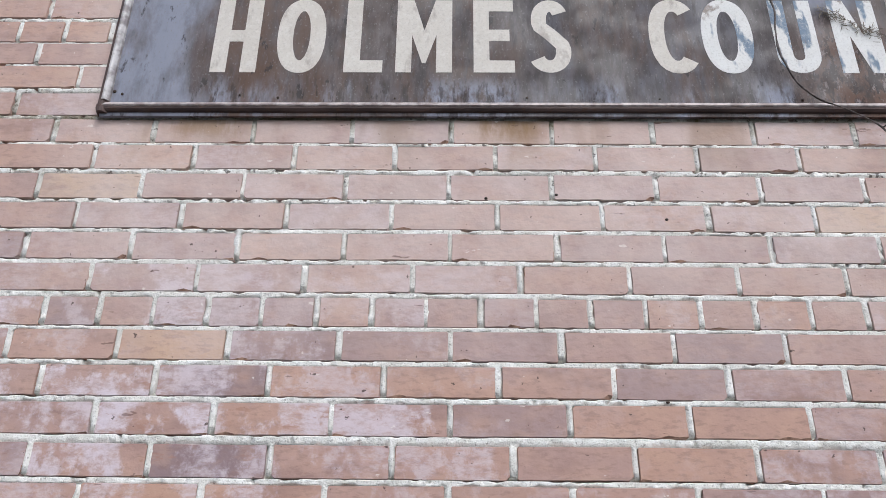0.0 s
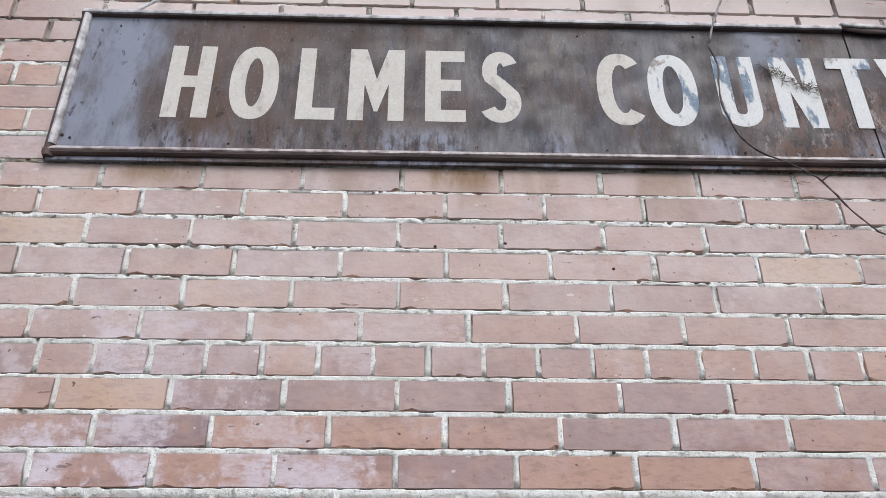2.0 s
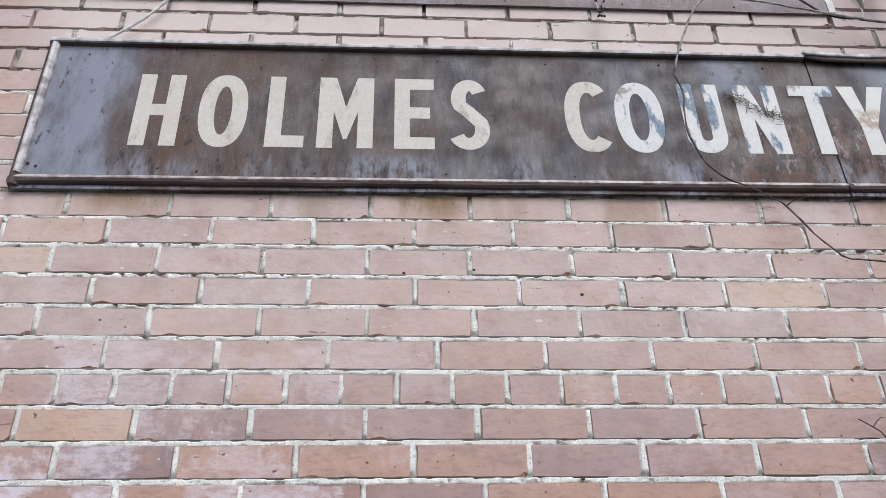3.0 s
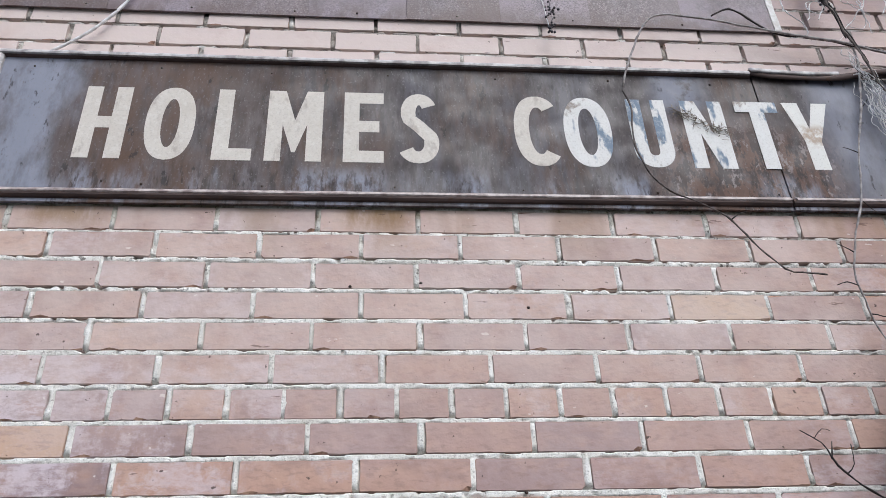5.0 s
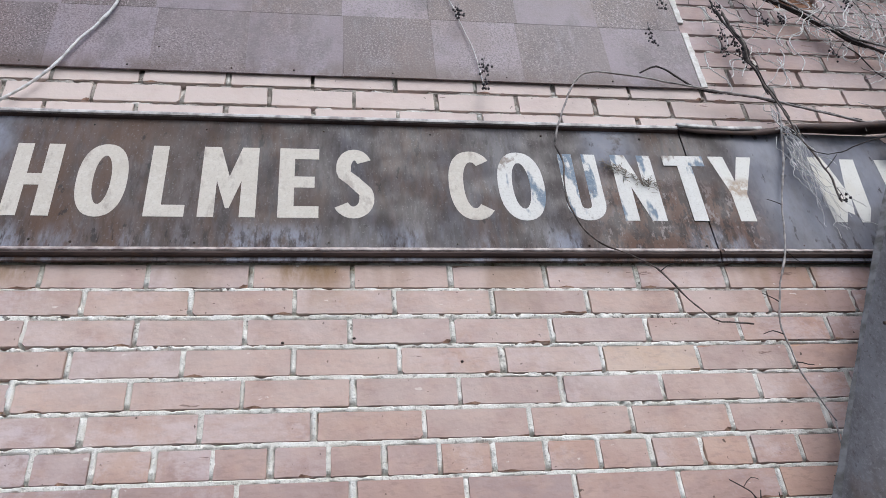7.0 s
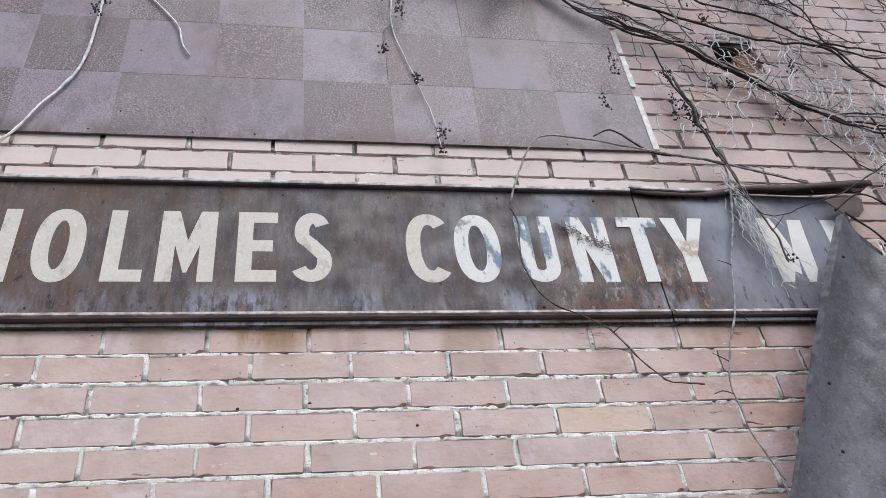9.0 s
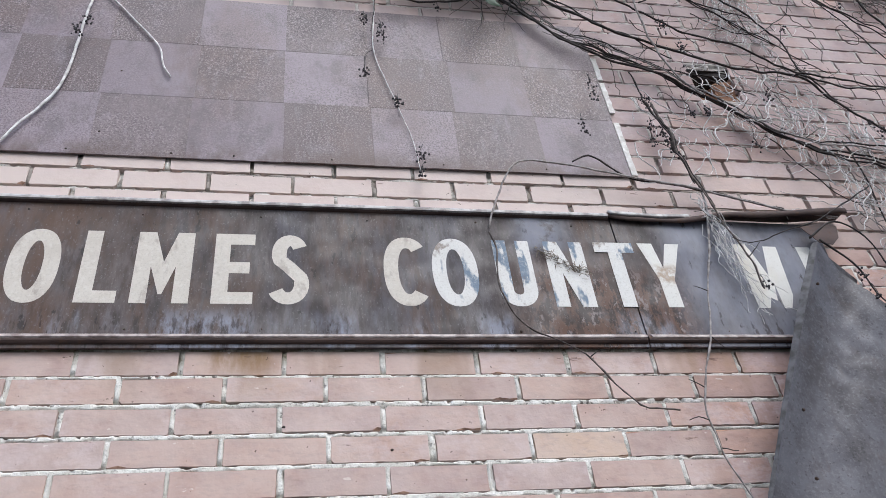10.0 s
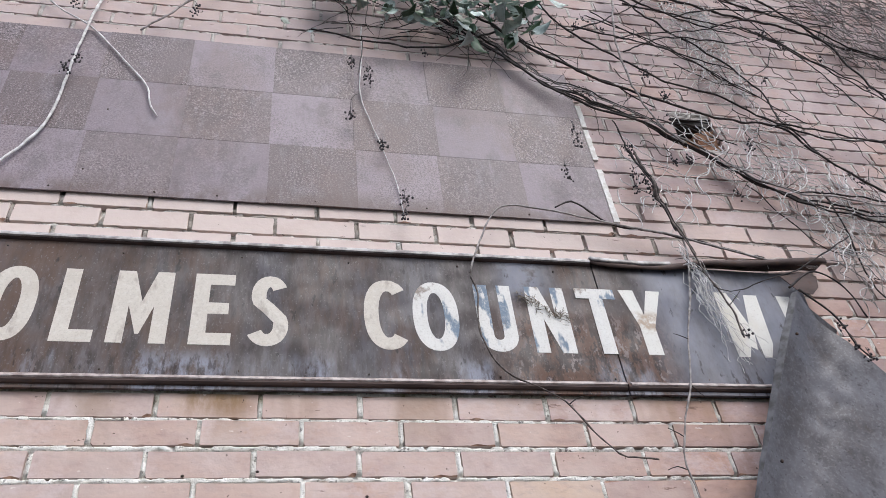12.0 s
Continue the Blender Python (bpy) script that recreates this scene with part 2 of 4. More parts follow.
def letter_paint(name, blue):
    n = Nodes(name, 0.7)
    base = n.mix(n.noise(14, 6, None, 0.65), (0.50, 0.445, 0.38), (0.71, 0.665, 0.60))
    if blue:
        base = n.mix(n.noise(25, 6, None, 0.7), (0.60, 0.58, 0.55), (0.77, 0.76, 0.74))
        under = n.maths("MULTIPLY", n.span(n.noise(9, 4, (1.8, 1, 0.6), 0.5, blue), 0.52, 0.56), n.span(n.noise(50, 7, (1, 1, 0.5), 0.7), 0.38, 0.50))
        base = n.mix(n.maths("MULTIPLY", under, 0.92), base, (0.105, 0.165, 0.245))
        base = n.mix(n.span(n.noise(12, 7, (1, 1, 0.6), 0.68, 5.5), 0.58, 0.65, 0.0, 0.8), base, (0.17, 0.115, 0.085))
    else:
        base = n.mix(n.span(n.noise(15, 6, (1.5, 1, 0.7), 0.65, 8.0), 0.55, 0.66, 0.0, 0.55), base, (0.31, 0.255, 0.215))
    base = n.mix(n.span(n.noise(190, 4, None, 0.6), 0.50, 0.66, 0.0, 0.24), base, (0.30, 0.26, 0.225))
    base = n.mix(n.span(n.noise(120, 4, None, 0.6, 3.0), 0.50, 0.66, 0.0, 0.22), base, (0.80, 0.78, 0.74))
    return n.done(base, [(n.noise(120, 5), 0.35, 0.001)])


def clean_paint():
    n = Nodes("clean_white_letter_paint", 0.65)
    x, y, z = n.axes()
    base = n.mix(n.noise(28, 6, None, 0.65), (0.62, 0.60, 0.555), (0.76, 0.745, 0.71))
    base = n.mix(n.span(n.noise(9, 5, (1, 1, 0.5), 0.6, 3.3), 0.5, 0.66, 0.0, 0.4), base, (0.58, 0.52, 0.40))
    spot = n.maths("MULTIPLY", n.span(z, 2.985, 2.955), n.span(z, 2.895, 2.925))
    spot = n.maths("MULTIPLY", spot, n.span(n.noise(45, 7, None, 0.7, 1.0), 0.38, 0.56))
    base = n.mix(n.maths("MULTIPLY", spot, n.span(x, 1.36, 1.30, 0.0, 0.75)), base, (0.33, 0.21, 0.12))
    base = n.mix(n.span(n.noise(240, 5, None, 0.65), 0.57, 0.66, 0.0, 0.4), base, (0.30, 0.26, 0.22))
    return n.done(base, [(n.noise(160, 5), 0.3, 0.001)])


def moulding_metal(name):
    n = Nodes(name, 0.72)
    n.out.inputs["Specular IOR Level"].default_value = 0.3
    a, b = (0.052, 0.034, 0.031), (0.108, 0.074, 0.066)
    base = n.mix(n.span(n.noise(14, 5, (0.5, 1, 1.5)), 0.35, 0.65), a, b)
    base = n.mix(n.span(n.noise(60, 4), 0.55, 0.7, 0.0, 0.7), base, (0.10, 0.055, 0.035))
    return n.done(base, [(n.noise(90, 4), 0.3, 0.001)])


def tile_material(name, coarse):
    n = Nodes(name, 0.58)
    pick = n.node("ShaderNodeObjectInfo").outputs["Random"]
    x, y, z = n.axes()
    if coarse:
        base = n.ramp(pick, [(0.0, (0.150, 0.112, 0.114)), (1.0, (0.212, 0.168, 0.178))])
    else:
        base = n.ramp(pick, [(0.0, (0.222, 0.178, 0.203)), (1.0, (0.312, 0.258, 0.292))])
    # rust in broad clouds, plus the shade below the leaves put in as brown
    brown = n.maths("ADD", n.noise(3.2, 6, (1, 1, 0.7), 0.62, 3.0), n.maths("MULTIPLY", n.span(x, 0.0, 0.75), n.span(z, 3.45, 4.0, 0.0, 0.16)))
    base = n.mix(n.span(brown, 0.46, 0.66, 0.0, 0.55 if coarse else 0.45), base, (0.178, 0.118, 0.102))
    base = n.mix(n.span(n.noise(9, 8, (1, 1, 0.6), 0.7, 21.0), 0.46, 0.66, 0.0, 0.5), base, (0.105, 0.086, 0.090))
    base = n.mix(n.span(n.noise(12, 8, (1, 1, 0.5), 0.7, 31.0), 0.52, 0.68, 0.0, 0.5), base, (0.275, 0.240, 0.270))
    drop = n.span(n.noise(42, 6, (1, 1, 0.18), 0.65, 61.0), 0.56, 0.68, 0.0, 0.45)
    base = n.mix(drop, base, (0.26, 0.225, 0.245))
    # granular scale: dark pits and pale flecks
    amount = n.span(n.maths("FRACT", n.maths("MULTIPLY", pick, 5.7)), 0.0, 1.0, 0.60 if coarse else 0.22, 0.95 if coarse else 0.50)
    cloud = n.span(n.noise(5, 4, None, 0.6, 71.0), 0.34, 0.58, 0.35, 1.0)
    amount = n.maths("MULTIPLY", amount, cloud)
    base = n.mix(n.maths("MULTIPLY", n.span(n.noise(185, 4, None, 0.65), 0.49, 0.56), amount), base, (0.066, 0.049, 0.050))
    base = n.mix(n.maths("MULTIPLY", n.span(n.noise(200, 4, None, 0.6, 6.0), 0.54, 0.60), n.maths("MULTIPLY", amount, 0.85)), base, (0.41, 0.345, 0.35))
    foot = n.maths("MULTIPLY", n.span(z, 3.40, 3.31), n.span(n.noise(14, 6, (1, 1, 0.5), 0.65), 0.36, 0.58))
    base = n.mix(n.maths("MULTIPLY", foot, 0.75), base, (0.105, 0.064, 0.050))
    return n.done(base, [(n.noise(150, 3), 0.45, 0.0015), (n.noise(7, 3), 0.2, 0.01)])


def sheet_metal():
    n = Nodes("grey_zinc_sheet", 0.6, 0.15)
    base = n.mix(n.span(n.noise(9, 8, (1, 1, 0.7), 0.68), 0.36, 0.64), (0.058, 0.052, 0.057), (0.105, 0.102, 0.118))
    base = n.mix(n.span(n.noise(130, 5, None, 0.68), 0.50, 0.64, 0.0, 0.5), base, (0.155, 0.148, 0.162))
    base = n.mix(n.span(n.noise(14, 8, (1, 1, 0.5), 0.7, 2.5), 0.54, 0.68, 0.0, 0.6), base, (0.066, 0.046, 0.041))
    base = n.mix(n.span(n.noise(110, 4, None, 0.6, 12.0), 0.60, 0.66, 0.0, 0.6), base, (0.028, 0.024, 0.026))
    return n.done(base, [(n.noise(5, 3), 0.12, 0.02), (n.noise(90, 6, None, 0.7), 0.4, 0.002)], n.span(n.noise(25, 6), 0.35, 0.65, 0.42, 0.72))


def plain(name, a, b, scale, rough=0.8, bump=0.3):
    n = Nodes(name, rough)
    return n.done(n.mix(n.span(n.noise(scale, 4), 0.35, 0.65), a, b), [(n.noise(scale * 3, 4), bump, 0.002)])


def leaf_material():
    n = Nodes("ivy_leaf", 0.42)
    pick = n.node("ShaderNodeObjectInfo").outputs["Random"]
    # the pale stops are sky sheen put into the colour of green leaves
    base = n.ramp(pick, [(0.0, (0.035, 0.075, 0.035)), (0.16, (0.06, 0.11, 0.055)), (0.26, (0.14, 0.20, 0.14)), (0.40, (0.40, 0.49, 0.46)), (0.9, (0.60, 0.69, 0.66)), (1.0, (0.17, 0.16, 0.05))])
    base = n.mix(n.span(n.noise(60, 4), 0.45, 0.7, 0.0, 0.4), base, (0.03, 0.055, 0.03))
    return n.done(base, [(n.noise(45, 3), 0.3, 0.003)])


BRICK = brick_material("fired_brick", False)
BRICK_FAR = brick_material("fired_brick_far", True)
MORTAR = mortar_material()
SIGN = sign_metal()
PAINT = letter_paint("white_letter_paint", 0)
PAINT_CLEAN = clean_paint()
PAINT_BLUE = letter_paint("white_letter_paint_over_blue", 2.7)
MOULD = moulding_metal("dark_moulding")
# pale bead colours hold the light along the edges of the dark frame
FRAME_PALE = plain("lit_pale_frame", (0.24, 0.21, 0.205), (0.58, 0.55, 0.54), 35, 0.5)
BEAD = plain("lit_brown_bead", (0.22, 0.17, 0.155), (0.50, 0.43, 0.41), 40, 0.45)
TILE_SMOOTH = tile_material("smooth_rusted_tile", False)
TILE_COARSE = tile_material("coarse_rusted_tile", True)
SHEET = sheet_metal()
SHEET_EDGE = plain("scuffed_sheet_edge", (0.016, 0.014, 0.015), (0.085, 0.084, 0.095), 32, 0.6)
BARK = plain("dark_vine_bark", (0.012, 0.009, 0.009), (0.036, 0.027, 0.024), 60)
BARK_GREY = plain("grey_vine_bark", (0.20, 0.175, 0.165), (0.42, 0.385, 0.37), 50)
BARK_PALE = plain("bleached_vine_bark", (0.55, 0.525, 0.51), (0.84, 0.82, 0.81), 45)
BERRY = plain("dried_berry", (0.012, 0.010, 0.014), (0.035, 0.025, 0.03), 120, 0.55)
LEAF = leaf_material()
IRON = plain("rusty_iron", (0.03, 0.022, 0.02), (0.08, 0.045, 0.03), 200, 0.7)
CAULK = plain("white_caulk", (0.62, 0.59, 0.55), (0.80, 0.78, 0.75), 60)
DRY = plain("dry_litter", (0.09, 0.07, 0.05), (0.27, 0.22, 0.17), 90)
GROUND = plain("asphalt", (0.045, 0.045, 0.047), (0.075, 0.073, 0.07), 30, 0.9)
BARK_MID = plain("brown_vine_bark", (0.06, 0.045, 0.04), (0.16, 0.13, 0.115), 80)
CHIP = plain("chipped_brick", (0.17, 0.095, 0.068), (0.42, 0.26, 0.185), 55, 0.95, 0.8)
RAW = plain("raw_broken_brick", (0.22, 0.115, 0.07), (0.36, 0.20, 0.125), 40, 0.95, 0.8)

FACE = 1.55  # the wall's face
rng = random.Random(7)


# ---- mesh helpers ----
def link(name, bm, material, parent=None, label="", smooth=False):
    me = bpy.data.meshes.new(name)
    bmesh.ops.recalc_face_normals(bm, faces=bm.faces)
    bm.to_mesh(me)
    bm.free()
    me.materials.append(material)
    if smooth:
        me.polygons.foreach_set("use_smooth", [True] * len(me.polygons))
    ob = new(name, me)
    ob.parent = parent
    if label:
        tagged(ob, label)
    return ob


part = link


def box(bm, x0, x1, y0, y1, z0, z1):
    v = [bm.verts.new((x, y, z)) for x in (x0, x1) for y in (y0, y1) for z in (z0, z1)]
    for f in ((0, 1, 3, 2), (4, 6, 7, 5), (0, 4, 5, 1), (2, 3, 7, 6), (0, 2, 6, 4), (1, 5, 7, 3)):
        bm.faces.new([v[i] for i in f])


def slab(bm, outline, y_front, depth):
    """A flat plate with the outline (x, z), its front at y_front."""
    front = [bm.verts.new((x, y_front, z)) for x, z in outline]
    back = [bm.verts.new((x, y_front + depth, z)) for x, z in outline]
    bm.faces.new(front)
    bm.faces.new(back[::-1])
    for i in range(len(front)):
        j = (i + 1) % len(front)
        bm.faces.new((front[i], front[j], back[j], back[i]))


def ribbon(bm, path, half, y_front, depth, closed=False):
    """A flat stroke of even width along a path of (x, z)."""
    path = [Vector(p) for p in path]
    n = len(path)
    rows = []
    for i, p in enumerate(path):
        a = path[(i - 1) % n] if closed or i else p
        b = path[(i + 1) % n] if closed or i < n - 1 else p
        d = (b - a).normalized()
        side = Vector((-d.y, d.x)) * half
        rows.append([bm.verts.new((q.x, y, q.y)) for y in (y_front, y_front + depth) for q in (p + side, p - side)])
    for i in range(n if closed else n - 1):
        a, b = rows[i], rows[(i + 1) % n]
        for j, k in ((0, 1), (1, 3), (3, 2), (2, 0)):
            bm.faces.new((a[j], a[k], b[k], b[j]))
    if not closed:
        for r in (rows[0], rows[-1]):
            bm.faces.new((r[0], r[1], r[3], r[2]))


def spline(points, step=0.02):
    """Smooth points along a line of control points."""
    pts = [Vector(p) for p in points]
    pts = [2 * pts[0] - pts[1], *pts, 2 * pts[-1] - pts[-2]]
    out = []
    for a, b, c, d in zip(pts, pts[1:], pts[2:], pts[3:]):
        n = max(2, int((c - b).length / step))
        for i in range(n):
            t = i / n
            out.append(0.5 * (2 * b + (c - a) * t + (2 * a - 5 * b + 4 * c - d) * t * t + (3 * b - a - 3 * c + d) * t ** 3))
    return out + [pts[-2]]


def tube(bm, pts, r0, r1, sides=5, knots=0.0):
    rings = []
    n = len(pts)
    for i, p in enumerate(pts):
        d = (pts[min(i + 1, n - 1)] - pts[max(i - 1, 0)])
        d = d.normalized() if d.length > 1e-9 else Vector((0, 0, -1))
        a = d.cross(Vector((0.3, 1, 0.2))).normalized()
        b = d.cross(a)
        r = (r0 + (r1 - r0) * i / max(1, n - 1)) * (1 + knots * rng.uniform(-0.4, 0.7))
        rings.append([bm.verts.new(p + r * (math.cos(k) * a + math.sin(k) * b)) for k in (2 * math.pi * j / sides for j in range(sides))])
    for s, t in zip(rings, rings[1:]):
        for j in range(sides):
            k = (j + 1) % sides
            bm.faces.new((s[j], s[k], t[k], t[j]))
    bm.faces.new(rings[0])
    bm.faces.new(rings[-1][::-1])


def value_noise(x, z, size, seed):
    g = np.random.RandomState(seed).rand(900, 900)
    u, v = x / size + 400, z / size + 300
    i, j = np.floor(u).astype(int) % 899, np.floor(v).astype(int) % 899
    a, b = u - np.floor(u), v - np.floor(v)
    a, b = a * a * (3 - 2 * a), b * b * (3 - 2 * b)
    return (g[i, j] * (1 - a) + g[i + 1, j] * a) * (1 - b) + (g[i, j + 1] * (1 - a) + g[i + 1, j + 1] * a) * b


# ---- ground and wall core ----
bm = bmesh.new()
box(bm, -800, 800, -800, 800, -0.2, 0)
tagged(link("ground", bm, GROUND), "dark grey asphalt ground in front of the brick wall", "ground", kind="structure")
bm = bmesh.new()
box(bm, -2.8, 1.50, 1.592, 1.90, 0, 5.5)
box(bm, 1.73, 4.4, 1.592, 1.90, 0, 5.5)
box(bm, 1.50, 1.73, 1.592, 1.90, 0, 3.70)
box(bm, 1.50, 1.73, 1.592, 1.90, 3.90, 5.5)
box(bm, 1.50, 1.73, 1.70, 1.90, 3.70, 3.90)
wall = tagged(link("wall_north", bm, MORTAR), "old red brick wall with pale mortar joints", "brick wall", kind="structure")

# each course: foot of the bricks, first joint, pitch
COURSES = [(1.795, -0.78, 0.2187), (1.866, -0.6707, 0.2193), (1.937, -0.7717, 0.2185), (2.014, -0.6667, 0.2189), (2.086, -0.7840, 0.2156),
           (2.157, -0.8632, 0.2127), (2.226, -0.8076, 0.1068), (2.298, -0.7328, 0.2148), (2.369, -0.8794, 0.2163), (2.439, -0.7881, 0.2175),
           (2.510, -0.8845, 0.2169), (2.583, -0.7808, 0.2154), (2.650, -0.8808, 0.2174), (2.721, -0.984, 0.216), (2.795, -0.856, 0.216),
           (2.862, -0.967, 0.216), (2.927, -1.024, 0.1070), (3.000, -0.969, 0.216), (3.068, -0.87, 0.216), (3.137, -0.105, 0.216),
           (3.205, 0.001, 0.2155), (3.275, 0.109, 0.2160)]
z = 3.3455
k = 0
while z < 5.35:
    k += 1
    head = k in (5, 15, 25)
    COURSES.append((z, (0.0 if k % 2 else 0.108) + rng.uniform(-0.02, 0.02), 0.108 if head else 0.216))
    z += 0.0705
z = 1.724
while z > 0.02:
    COURSES.append((z, rng.uniform(0, 0.2), 0.216))
    z -= 0.0715
# mortar bed: an uneven sheet just behind the brick faces, cracked open below each course
lines = []
for z, x0, pitch in sorted(COURSES):
    if 1.65 < z < 5.0:
        # height above the course's foot, how far the bed is cracked open there, and whether bricks stand in front
        for dz, gap, front in ((-0.0085, 0, 0), (-0.0052, 0, 0), (-0.0032, 0.3, 0), (-0.0013, 0.6, 0), (-0.0003, 1, 0), (0.0030, 1, 1), (0.0046, 0, 1), (0.018, 0, 1), (0.032, 0, 1), (0.046, 0, 1), (0.0570, 0, 1), (0.0592, 0.2, 0)):
            lines.append((z + dz, gap, front, x0, pitch))
lines.sort()
zs, crack, front, joint, step = (np.array([p[k] for p in lines])[None, :] for k in range(5))
xs = np.arange(-1.35, 3.05, 0.0036)
gx, gz = np.meshgrid(xs, zs[0], indexing="ij")
old = np.clip((gz - 2.95) / 0.2, 0, 1)
gy = FACE + 0.0008 + 0.0020 * old * np.clip((3.46 - gz) / 0.12, 0.3, 1)
gy = gy + (value_noise(gx, gz, 0.05, 1) - 0.5) * 0.0016 + (value_noise(gx, gz, 0.011, 2) - 0.5) * 0.0012
gy = np.maximum(gy, FACE + 0.0001)
hollow = np.clip((value_noise(gx, gz, 0.028, 11) - 0.52) * 7, 0, 1) * old * np.clip((3.56 - gz) / 0.1, 0.25, 1)
gy = gy + 0.013 * hollow
fray = value_noise(gx, gz, 0.018, 8)
wide = np.clip((fray - 0.62 + 0.14 * np.clip((gz - 2.4) / 0.2, 0, 1)) * 6, 0, 1)
widest = np.clip((fray - 0.88 + 0.24 * old) * 6, 0, 1)
opened = np.where(crack > 0.9, np.clip((value_noise(gx, gz, 0.07, 3) - 0.12) * 5, 0.3, 1), np.where(crack > 0.5, wide, np.where(crack > 0.25, widest, 0.4 * wide * (crack > 0))))
gy = gy + (crack > 0) * opened * (0.016 + 0.006 * old)
pit = np.clip((value_noise(gx, gz, 0.012, 6) - 0.84 + 0.12 * np.clip((gz - 2.3) / 0.2, 0, 1)) * 8, 0, 1)
gy = gy + 0.0085 * pit * np.clip(value_noise(gx, gz, 0.11, 7) * 3 - 0.9, 0, 1)
# the bed lies lower behind the bricks themselves
reach = np.abs((gx - joint + step / 2) % step - step / 2)
gy = np.where((front > 0) & (reach > 0.0054 + 0.0018 * value_noise(gx, gz, 0.016, 9)), np.maximum(gy, FACE + 0.0105), gy)
HOLE = (1.530, 1.700, 3.728, 3.868)
in_hole = (gx > HOLE[0]) & (gx < HOLE[1]) & (gz > HOLE[2]) & (gz < HOLE[3])
gy = np.where(in_hole, FACE + 0.13, gy)
verts = np.stack([gx, gy, gz], -1).reshape(-1, 3)
nx, nz = gx.shape
index = np.arange(nx * nz).reshape(nx, nz)
quads = np.stack([index[:-1, :-1], index[1:, :-1], index[1:, 1:], index[:-1, 1:]], -1).reshape(-1, 4)
me = bpy.data.meshes.new("mortar")
me.vertices.add(len(verts))
me.vertices.foreach_set("co", verts.ravel())
me.loops.add(quads.size)
me.loops.foreach_set("vertex_index", quads.ravel().astype(np.int32))
me.polygons.add(len(quads))
me.polygons.foreach_set("loop_start", np.arange(0, quads.size, 4, dtype=np.int32))
me.update()
me.validate()
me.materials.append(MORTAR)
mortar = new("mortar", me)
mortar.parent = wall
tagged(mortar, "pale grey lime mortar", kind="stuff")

# ---- hanging sign ----
SIGN_TOP = 3.142


def sign_foot(x):
    return 2.7095 + 0.0035 * (x + 0.79)


def profile_bar(bm, path, section):
    """Sweep a section of (out, across) along a straight path; out is towards -y, across is up or sideways."""
    (xa, za), (xb, zb) = path
    d = Vector((xb - xa, zb - za)).normalized()
    up = Vector((-d.y, d.x))
    ends = []
    for x, z in path:
        ends.append([bm.verts.new((x + up.x * c, FACE - o, z + up.y * c)) for o, c in section])
    for j in range(len(section) - 1):
        bm.faces.new((ends[0][j], ends[0][j + 1], ends[1][j + 1], ends[1][j]))
    for e in ends:
        bm.faces.new(e)
    bm.faces.new((ends[0][-1], ends[0][0], ends[1][0], ends[1][-1]))


sign = new("sign")
sign.location = (0, 0, 0)
tagged(sign, "long rusted metal sign with worn white letters on the brick wall", "sign")
SEAM_TOP, SEAM_FOOT = 1.070, 1.074
for xa, xb, xc, xd in ((-0.785, -0.785, SEAM_FOOT - 0.002, SEAM_TOP - 0.002), (SEAM_FOOT + 0.001, SEAM_TOP + 0.001, 1.66, 1.70)):
    bm = bmesh.new()
    if xa < 0:
        outline = [(xa, sign_foot(xa)), (xc, sign_foot(xc)), (xd, SIGN_TOP), (xb, SIGN_TOP)]
        slab(bm, outline, FACE - 0.012, 0.008)
    else:
        outline = [(xa, sign_foot(xa)), (xc, sign_foot(xc)), (xd, SIGN_TOP - 0.006), (xb, SIGN_TOP)]
        slab(bm, outline, FACE - 0.0135, 0.0085)
    part("panel", bm, SIGN, sign)

FOOT_SECTION = [(0.010, 0.036), (0.016, 0.034), (0.020, 0.030), (0.0215, 0.024), (0.021, 0.019), (0.017, 0.0145), (0.010, 0.012), (0.0, 0.011)]
for xa, xb in ((-0.792, 1.069), (1.073, 1.64)):
    bm = bmesh.new()
    profile_bar(bm, ((xa, sign_foot(xa) - 0.004), (xb, sign_foot(xb) - 0.004)), FOOT_SECTION)
    part("moulding", bm, MOULD, sign, "dark brown rusted moulding")
    bm = bmesh.new()
    profile_bar(bm, ((xa + 0.008, sign_foot(xa) + 0.021), (xb, sign_foot(xb) + 0.021)), [(0.012, 0.013), (0.018, 0.0115), (0.0225, 0.006), (0.0240, 0.001), (0.021, -0.002), (0.012, -0.002)])
    part("moulding_bead", bm, BEAD, sign, "worn pale bead with the lit edge in its colour")
bm = bmesh.new()
profile_bar(bm, ((-0.792, 3.126), (1.066, 3.126)), [(0.010, 0.004), (0.016, 0.005), (0.020, 0.008), (0.0215, 0.013), (0.018, 0.0165), (0.0, 0.017)])
part("moulding", bm, MOULD, sign, "dark moulding along the upper edge")
bm = bmesh.new()
profile_bar(bm, ((-0.788, 3.1405), (1.066, 3.1405)), [(0.020, -0.006), (0.0255, -0.005), (0.0262, 0.0), (0.024, 0.006), (0.015, 0.009), (0.002, 0.0095), (0.002, -0.006)])
part("moulding_bead", bm, FRAME_PALE, sign, "worn pale bead with the lit edge in its colour")
bm = bmesh.new()
profile_bar(bm, ((-0.770, sign_foot(-0.79) + 0.006), (-0.770, 3.140)), [(0.010, -0.004), (0.016, 0.0), (0.023, 0.006), (0.0245, 0.012), (0.022, 0.019), (0.0, 0.022)])
part("moulding", bm, MOULD, sign, "dark moulding along the short edge")
bm = bmesh.new()
profile_bar(bm, ((-0.772, sign_foot(-0.79) + 0.036), (-0.772, 3.132)), [(0.012, -0.005), (0.019, -0.004), (0.0245, 0.001), (0.0265, 0.006), (0.0255, 0.010), (0.012, 0.010)])
part("moulding_bead", bm, FRAME_PALE, sign, "worn pale bead with the lit edge in its colour")

